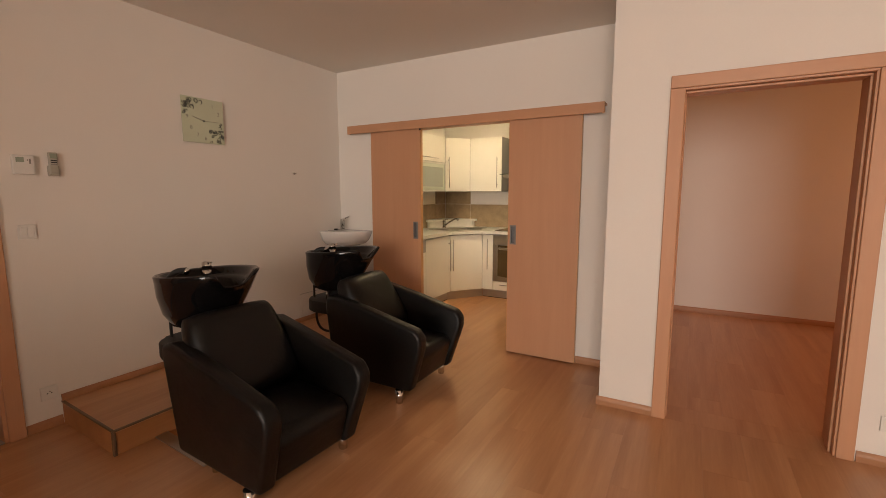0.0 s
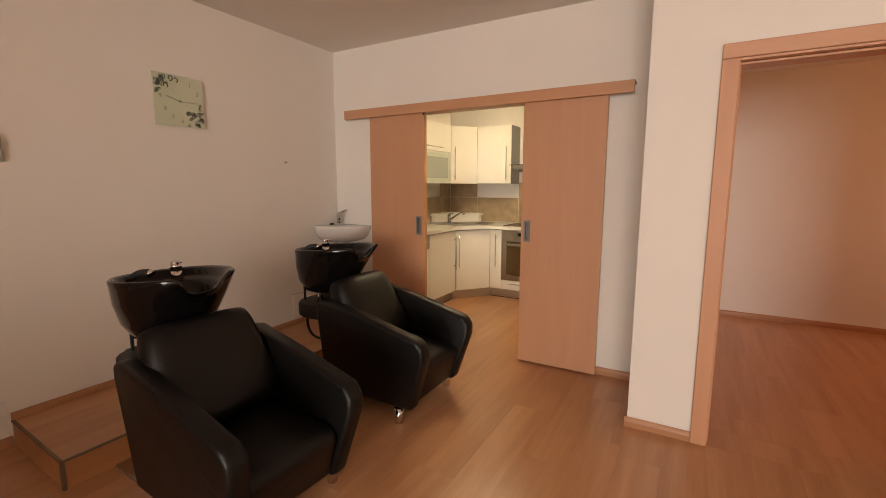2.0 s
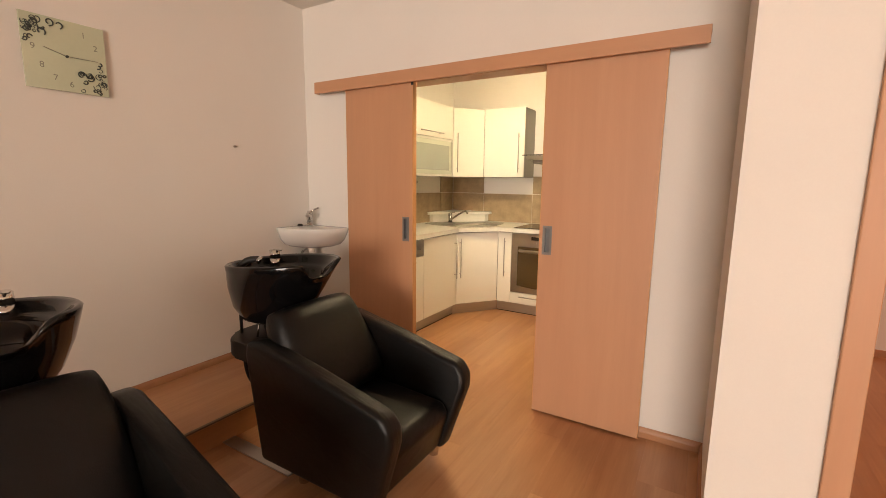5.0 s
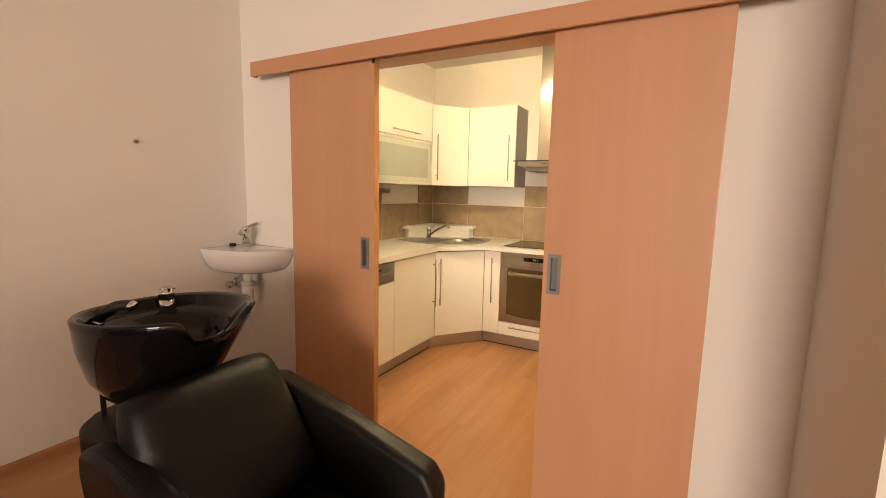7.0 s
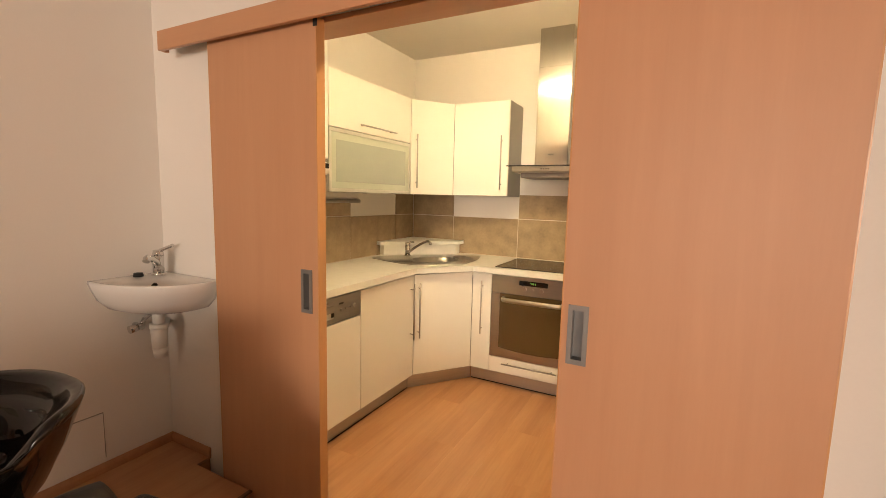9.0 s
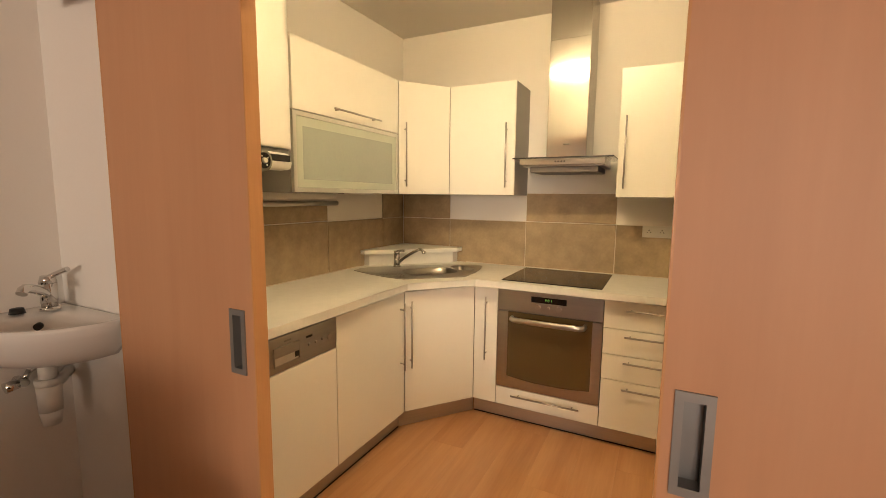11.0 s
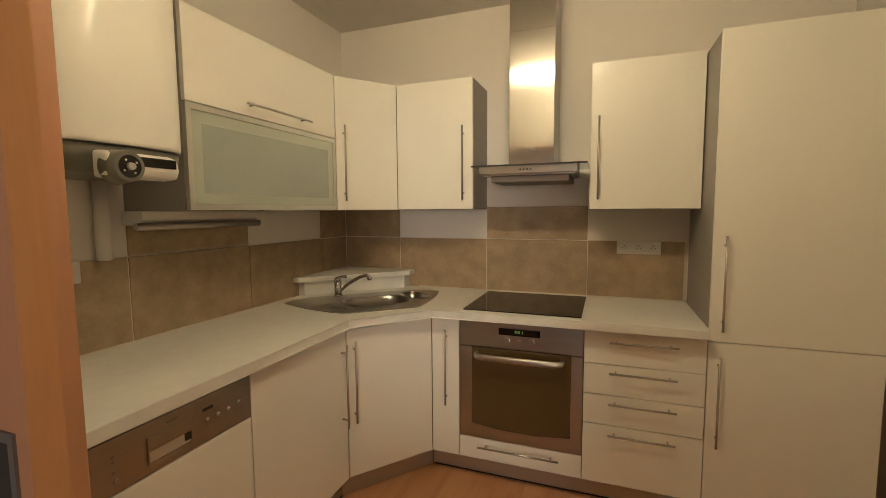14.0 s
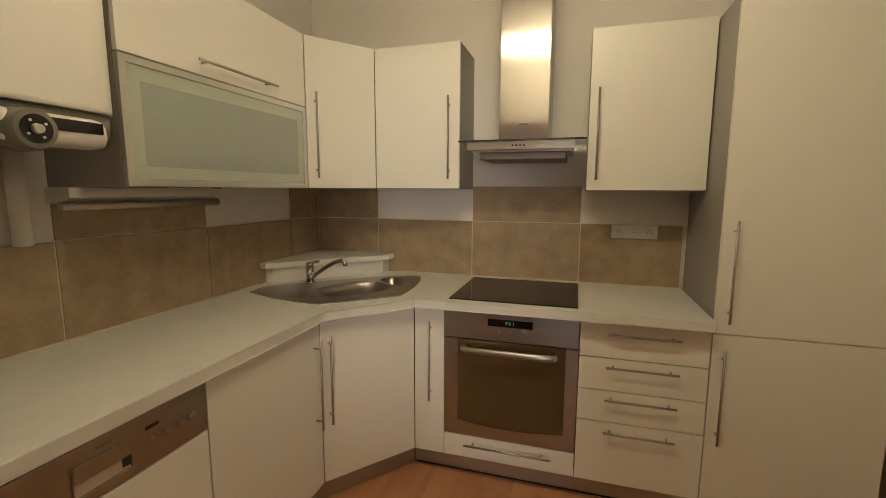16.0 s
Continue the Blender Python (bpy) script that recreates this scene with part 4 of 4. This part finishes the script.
sink = thing("kitchen_sink", S0.x, S0.y, 0.885, "stainless steel corner sink with bowl and drainer", "sink")
inv = lambda x, y: ((Vector((x, y)) - S0).dot(SU), (Vector((x, y)) - S0).dot(SV))
outline = [(-2.655, 5.275), (-2.48, 5.215), (-2.33, 5.185), (-2.215, 5.178), (-2.07, 5.315), (-1.938, 5.430), (-1.945, 5.62), (-1.965, 5.76), (-2.0, 5.875), (-2.06, 5.895), (-2.25, 5.80), (-2.45, 5.62), (-2.63, 5.45), (-2.672, 5.36)]


def hollow(ob, cutter):
    """Cuts the cutter's solid out of ob's mesh."""
    me = bpy.data.meshes.new("cut")
    cutter.to_mesh(me)
    cutter.free()
    c = new("cut", me)
    mod = ob.modifiers.new("cut", "BOOLEAN")
    mod.operation, mod.solver, mod.object = "DIFFERENCE", "EXACT", c
    done = bpy.data.meshes.new_from_object(ob.evaluated_get(bpy.context.evaluated_depsgraph_get()))
    ob.modifiers.clear()
    ob.data = done
    c.matrix_world = Matrix.Identity(4)
    bpy.data.objects.remove(c)


rim = part("rim", prism(outline, 0.8853, 0.8895, 0.0012), STEEL, sink)
B1, B2 = (0.03, -0.045), (0.285, -0.015)
for ob in (rim, board):
    for c, ru, rv in ((B1, 0.176, 0.126), (B2, 0.058, 0.110)):
        cut = loft([rounded(c, ru, rv, 0.80), rounded(c, ru, rv, 0.95)])
        hollow(ob, cut)
part("bowl", loft([rounded(B1, 0.02, 0.02, 0.742), rounded(B1, 0.13, 0.085, 0.748), rounded(B1, 0.158, 0.108, 0.768), rounded(B1, 0.172, 0.122, 0.85), rounded(B1, 0.176, 0.126, 0.886), rounded(B1, 0.184, 0.134, 0.8903)], True, False), STEEL, sink, smooth=True)
part("small_bowl", loft([rounded(B2, 0.01, 0.02, 0.832), rounded(B2, 0.042, 0.092, 0.836), rounded(B2, 0.053, 0.104, 0.855), rounded(B2, 0.058, 0.110, 0.886), rounded(B2, 0.065, 0.118, 0.8903)], True, False), STEEL, sink, smooth=True)
for k in range(8):
    q0, q1 = su(-0.185 - 0.017 * k, -0.155 + 0.012 * k), su(-0.185 - 0.017 * k, 0.03 - 0.004 * k)
    part("drainer_rib", rod((*q0, 0.8895), (*q1, 0.8895), 0.003, sides=8), STEEL, sink)
part("drain", rod((*su(0.03, -0.045), 0.7425), (*su(0.03, -0.045), 0.7465), 0.038, 0.036, 24), CHROME, sink)
kx, ky = -2.50, 5.545
kt = thing("kitchen_tap", kx, ky, 0.889, "chrome kitchen mixer tap with a long slanting spout", "tap")
part("body", join(rod((kx, ky, 0.8895), (kx, ky, 0.899), 0.026, sides=24), rod((kx, ky, 0.899), (kx, ky, 0.978), 0.0205, 0.022, 24)), CHROME, kt)
part("lever", join(rod((kx, ky, 0.978), (kx, ky, 0.996), 0.022, 0.018, 24), tube([(kx, ky, 0.993), (kx + 0.02, ky + 0.01, 0.999), (kx + 0.05, ky + 0.02, 1.0)], 0.008)), CHROME, kt)
part("spout", tube([(kx + 0.01, ky, 0.915), (kx + 0.06, ky - 0.005, 0.955), (kx + 0.16, ky - 0.015, 1.012), (kx + 0.205, ky - 0.02, 1.024), (kx + 0.222, ky - 0.022, 1.005)], 0.0095, 12), CHROME, kt)
part("aerator", rod((kx + 0.222, ky - 0.022, 0.996), (kx + 0.222, ky - 0.022, 1.012), 0.012), CHROME, kt)

hob = thing("hob", -1.43, 5.7, 0.885, "black glass ceramic hob set in the worktop", "hob")
part("glass", box(-1.712, -1.147, 5.452, 5.962, 0.8853, 0.8905, 0.002), BLACK_GLASS, hob)
for x, y, r in ((-1.57, 5.60, 0.09), (-1.28, 5.60, 0.075), (-1.57, 5.83, 0.075), (-1.28, 5.83, 0.09)):
    bm = bmesh.new()
    for rr_ in (r, r - 0.002):
        for k in range(40):
            bm.verts.new((x + rr_ * math.cos(k * math.pi / 20), y + rr_ * math.sin(k * math.pi / 20), 0.8907))
    bm.verts.ensure_lookup_table()
    for k in range(40):
        bm.faces.new((bm.verts[k], bm.verts[(k + 1) % 40], bm.verts[40 + (k + 1) % 40], bm.verts[40 + k]))
    part("cooking_zone", bm, INK, hob)

# ---- wall cabinets ----
flap = thing("flap_wall_cabinet", -2.58, 4.98, U0, "white wall cabinet with a frosted glass lift-up flap", "cabinet", "upper kitchen cabinets")
part("body", box(TX - 0.006, UX - 0.021, 4.535, 5.422, U0, U1, 0.001), CARCASS, flap)
d = part("upper_flap", slab((UX, 4.534), (UX, 5.425), 1.760, U1), LACQUER, flap)
bar_handle(d, (UX, 4.79, 1.803), (UX, 5.19, 1.803), (1, 0, 0))
gf = part("glass_flap", join(box(UX - 0.018, UX, 4.536, 4.557, U0 + 0.002, 1.757), box(UX - 0.018, UX, 5.402, 5.423, U0 + 0.002, 1.757), box(UX - 0.018, UX, 4.557, 5.402, U0 + 0.002, U0 + 0.023), box(UX - 0.018, UX, 4.557, 5.402, 1.736, 1.757)), ALU, flap, "pale aluminium-framed flap")
# One pane in two tones, so that the interior's shade shows in its middle.
part("pane_border", join(box(UX - 0.014, UX - 0.004, 4.558, 4.600, U0 + 0.024, 1.735), box(UX - 0.014, UX - 0.004, 5.360, 5.401, U0 + 0.024, 1.735), box(UX - 0.014, UX - 0.004, 4.600, 5.360, U0 + 0.024, U0 + 0.062), box(UX - 0.014, UX - 0.004, 4.600, 5.360, 1.692, 1.735)), FROST_RIM, gf, "frosted glass over the cabinet rim")
part("pane", box(UX - 0.014, UX - 0.004, 4.600, 5.360, U0 + 0.062, 1.692), FROST, gf, "frosted greenish glass, darkened for the shaded cabinet inside")
part("grip", box(UX - 0.016, UX + 0.022, 4.86, 5.12, U0 - 0.004, U0 + 0.001), HANDLE, gf)

D0, D1 = Vector((-2.410, 5.427)), Vector((-2.190, 5.715))
dd = (D1 - D0).normalized()
cw = thing("corner_wall_cabinet", -2.5, 5.8, U0, "white corner wall cabinet with a slanted door", "cabinet", "upper kitchen cabinets")
part("body", prism([(TX - 0.006, 5.427), (-2.43, 5.427), (-2.205, 5.728), (-2.194, TY + 0.008), (TX - 0.006, TY + 0.008)], U0, U1), CARCASS, cw)
d = part("door", slab(D0, D1, U0, U1), LACQUER, cw)
p = D0 + dd * 0.042
bar_handle(d, (p.x, p.y, 1.432), (p.x, p.y, 1.832), (dd.y, -dd.x, 0))
wc = thing("wall_cabinet", -1.96, 5.86, U0, "white wall cabinet with one door and a grey side", "cabinet", "upper kitchen cabinets")
part("body", box(-2.190, -1.739, UY + 0.021, TY + 0.008, U0, U1, 0.001), CARCASS, wc)
d = part("door", slab((-2.190, UY), (-1.737, UY), U0, U1), LACQUER, wc)
bar_handle(d, (-1.788, UY, 1.432), (-1.788, UY, 1.832), (0, -1, 0))
wc = thing("wall_cabinet", -0.89, 5.86, U0, "white wall cabinet beside the tall cabinet", "cabinet", "upper kitchen cabinets")
part("body", box(-1.133, -0.645, UY + 0.021, TY + 0.008, U0 - 0.006, U1 - 0.003, 0.001), CARCASS, wc)
d = part("door", slab((-1.135, UY), (-0.644, UY), U0 - 0.006, U1 - 0.003), LACQUER, wc)
bar_handle(d, (-1.095, UY, 1.426), (-1.095, UY, 1.826), (0, -1, 0))

# extractor hood
hood = thing("extractor_hood", -1.44, 5.8, 1.52, "stainless steel chimney hood with a glass visor", "extractor hood")
ch = part("chimney", join(box(-1.549, -1.313, 5.752, TY + 0.008, 1.606, 2.30, 0.003), box(-1.5475, -1.3145, 5.7535, TY + 0.008, 2.30, CEIL - 0.001)), STEEL_HOOD, hood)
part("badge", box(-1.450, -1.412, 5.7495, 5.753, 1.688, 1.694), GREY_PLASTIC, ch)
vis = part("glass_visor", box(-1.714, -1.141, 5.602, 5.99, 1.598, 1.605, 0.002), CLEAR, hood, "clear greenish glass visor")
part("visor_edge", box(-1.714, -1.141, 5.599, 5.6025, 1.5975, 1.6055), DARK, hood)
fp = part("front_strip", box(-1.676, -1.188, 5.622, 5.65, 1.562, 1.597, 0.002), STEEL, hood)
for k in range(4):
    part("button", rod((-1.462 + 0.017 * k, 5.622, 1.580), (-1.462 + 0.017 * k, 5.618, 1.580), 0.0048), DARK, fp)
part("body", box(-1.664, -1.200, 5.650, TY - 0.002, 1.554, 1.597), STEEL, hood)
part("filter_box", box(-1.622, -1.228, 5.665, 5.985, 1.520, 1.554, 0.004), FILTER, hood)

# gas boiler
by0, by1 = 4.065, 4.500


def boiler_ring(z, grow=0.0, front=-2.305):
    pts = [(TX - 0.006, by0, z), ]
    for k in range(13):
        u = k / 12
        bulge = (1 - (2 * u - 1) ** 4)
        pts.append((-2.405 + grow + (front + 2.405) * bulge, by0 + (by1 - by0) * u, z))
    pts.append((TX - 0.006, by1, z))
    return pts


boil = thing("gas_boiler", -2.5, 4.28, 1.46, "white wall-hung gas boiler with a grey control base", "boiler")
part("housing", loft([boiler_ring(1.564), boiler_ring(1.577, 0.002), boiler_ring(2.318, 0.002), boiler_ring(2.33, -0.004)]), LACQUER, boil)
part("base", loft([boiler_ring(1.490, -0.03, -2.36), boiler_ring(1.52, -0.01, -2.325), boiler_ring(1.561, -0.004, -2.309)]), BOILER_GREY, boil)
bar = []
for x, z in ((-2.33, 1.47), (-2.272, 1.474), (-2.262, 1.50), (-2.268, 1.524), (-2.275, 1.535), (-2.30, 1.543), (-2.33, 1.545)):
    bar.append((x, z))
cb = part("control_bar", side_profile([(x, z) for x, z in bar], 4.180, 4.385, 0, 1, 0.010, 3), WHITE_PLASTIC, boil, "white curved control bar")
part("display", box(-2.272, -2.2605, 4.245, 4.372, 1.504, 1.531, 0.003), BLACK_GLASS, cb)
dk = part("dial", join(rod((-2.30, 4.222, 1.500), (-2.244, 4.222, 1.500), 0.047, 0.040, 32)), BOILER_GREY, cb, "round grey dial")
part("dial_face", rod((-2.2445, 4.222, 1.500), (-2.2425, 4.222, 1.500), 0.030, 0.030, 28), BLACK_GLASS, dk)
part("dial_knob", rod((-2.243, 4.222, 1.500), (-2.232, 4.222, 1.500), 0.011, 0.009, 20), ALU, dk)
for k in range(4):
    a = 0.6 + k * math.pi / 2
    part("dial_mark", rod((-2.242, 4.222 + 0.020 * math.cos(a), 1.500 + 0.020 * math.sin(a)), (-2.2405, 4.222 + 0.020 * math.cos(a), 1.500 + 0.020 * math.sin(a)), 0.0030, sides=8), ALU, dk)
pc = thing("pipe_cover", -2.68, 4.45, 1.21, "white boxed pipe below the boiler", "pipe cover")
part("cover", rod((-2.722, 4.44, 1.209), (-2.722, 4.44, 1.50), 0.024, sides=24), PAINT, pc)

# lamp under the flap cabinet
ul = thing("under_cabinet_lamp", -2.66, 4.82, 1.33, "slim white and steel strip lamp under the wall cabinet", "strip lamp")
part("body", side_profile([(-2.735, 1.382), (-2.735, 1.330), (-2.66, 1.330), (-2.625, 1.350), (-2.625, 1.382)], 4.515, 5.075, 0, 1, 0.003, 2), WHITE_PLASTIC, ul)
part("tube_rail", rod((-2.63, 4.490, 1.325), (-2.63, 5.088, 1.325), 0.014, sides=16), HANDLE, ul)

# triple socket on the tiles
ts = thing("triple_socket", -0.883, TY, 1.168, "white triple wall socket above the worktop", "socket")
part("frame", box(-0.994, -0.773, TY - 0.010, TY, 1.132, 1.204, 0.003), WHITE_PLASTIC, ts)
for k in range(3):
    x = -0.956 + 0.0725 * k
    ins = part("insert", rod((x, TY - 0.0095, 1.168), (x, TY - 0.0125, 1.168), 0.027, sides=24), WHITE_PLASTIC, ts)
    part("recess", rod((x, TY - 0.0126, 1.168), (x, TY - 0.0131, 1.168), 0.0185, sides=24), WHITE_PLASTIC, ins)
    for dx, dz in ((-0.0095, -0.003), (0.0095, -0.003), (0, 0.010)):
        part("hole", rod((x + dx, TY - 0.0129, 1.168 + dz), (x + dx, TY - 0.0137, 1.168 + dz), 0.0032, sides=8), DARK, ins)
wsk = thing("wall_socket", TX, 4.27, 1.17, "white wall socket on the tiles under the boiler", "socket")
part("frame", box(TX, TX + 0.01, 4.286, 4.366, 1.138, 1.216, 0.003), WHITE_PLASTIC, wsk)

# ceiling lamp that lights the kitchen
kl = thing("ceiling_lamp", -1.38, 4.42, 2.5, "slim white ceiling lamp", "ceiling lamp")
part("housing", box(-1.69, -1.07, 4.38, 4.46, 2.515, CEIL, 0.006), WHITE_PLASTIC, kl)
part("tube", rod((-1.67, 4.42, 2.465), (-1.09, 4.42, 2.465), 0.026, sides=20), TUBE, kl, "glowing warm fluorescent tube")
for x in (-1.68, -1.08):
    part("tube_holder", box(x - 0.012, x + 0.012, 4.405, 4.435, 2.43, 2.516, 0.003), WHITE_PLASTIC, kl)

# ---- tiles ----
tile_back = bpy.data.objects["wall_kitchen_back"]
tile_left = bpy.data.objects["wall_left"]
solid("trim_grout_back", box(TX, -0.645, TY + 0.0045, 6.03, 0.86, 1.203), GROUT, "pale grout behind the tiles", "tile bed")
solid("trim_grout_left", box(XL, TX - 0.0045, 3.902, TY, 0.86, 1.206), GROUT, "pale grout behind the tiles", "tile bed")
JT = 0.0028
for a, b, z0, z1 in ((TX, -2.328, 0.86, 1.203), (-2.328, -1.739, 0.86, 1.203), (-1.739, -1.148, 0.86, 1.203), (-1.148, -0.656, 0.86, 1.203), (TX, -2.328, 1.203, 1.40), (-1.739, -1.148, 1.203, 1.40)):
    part("tile", box(a + JT, b - JT, TY, TY + 0.0095, z0 + JT, z1 - JT, 0.0008, 1), TILE, tile_back)
for a, b, z0, z1 in ((3.902, 3.936, 0.86, 1.213), (3.936, 4.534, 0.86, 1.213), (4.534, 5.134, 0.86, 1.212), (5.134, 5.733, 0.86, 1.209), (5.733, TY, 0.86, 1.205), (4.534, 5.134, 1.212, 1.40), (5.733, TY, 1.205, 1.40)):
    part("tile", box(TX - 0.0075, TX, a + JT, b - JT, z0 + JT, z1 - JT, 0.0008, 1), TILE, tile_left)

# ---- floor planks ----
plank_me = {}


def plank_mesh(w, l):
    key = (round(w, 4), round(l, 4))
    if key not in plank_me:
        bm = box(-w / 2, w / 2, -l / 2, l / 2, -0.012, 0.0, 0.0003, 1)
        me = bpy.data.meshes.new("plank")
        bm.to_mesh(me)
        bm.free()
        me.materials.append(FLOOR_Y)
        plank_me[key] = me
    return plank_me[key]


def lay(x0, x1, y0, y1, start):
    pw, pl, g = 0.1925, 1.285, 0.0002
    x, row = x0, 0
    while x < x1 - 0.01:
        w = min(pw, x1 - x)
        y = y0 - pl * ((start + row * 0.37) % 1.0)
        while y < y1:
            a, b = max(y, y0), min(y + pl, y1)
            if b - a > 0.003:
                ob = new("plank", plank_mesh(w - g, b - a - g))
                ob.location = ((x + x + w) / 2, (a + b) / 2, 0)
                ob.parent = floor
            y += pl
        x, row = x + pw, row + 1


lay(-2.75, 0.0, -5.6, 6.03, 0.2)
lay(0.0, 3.2, -5.6, 3.133, 0.46)
lay(0.372, 1.188, 3.133, 3.333, 0.4)
lay(0.12, 3.2, 3.333, 5.99, 0.1)
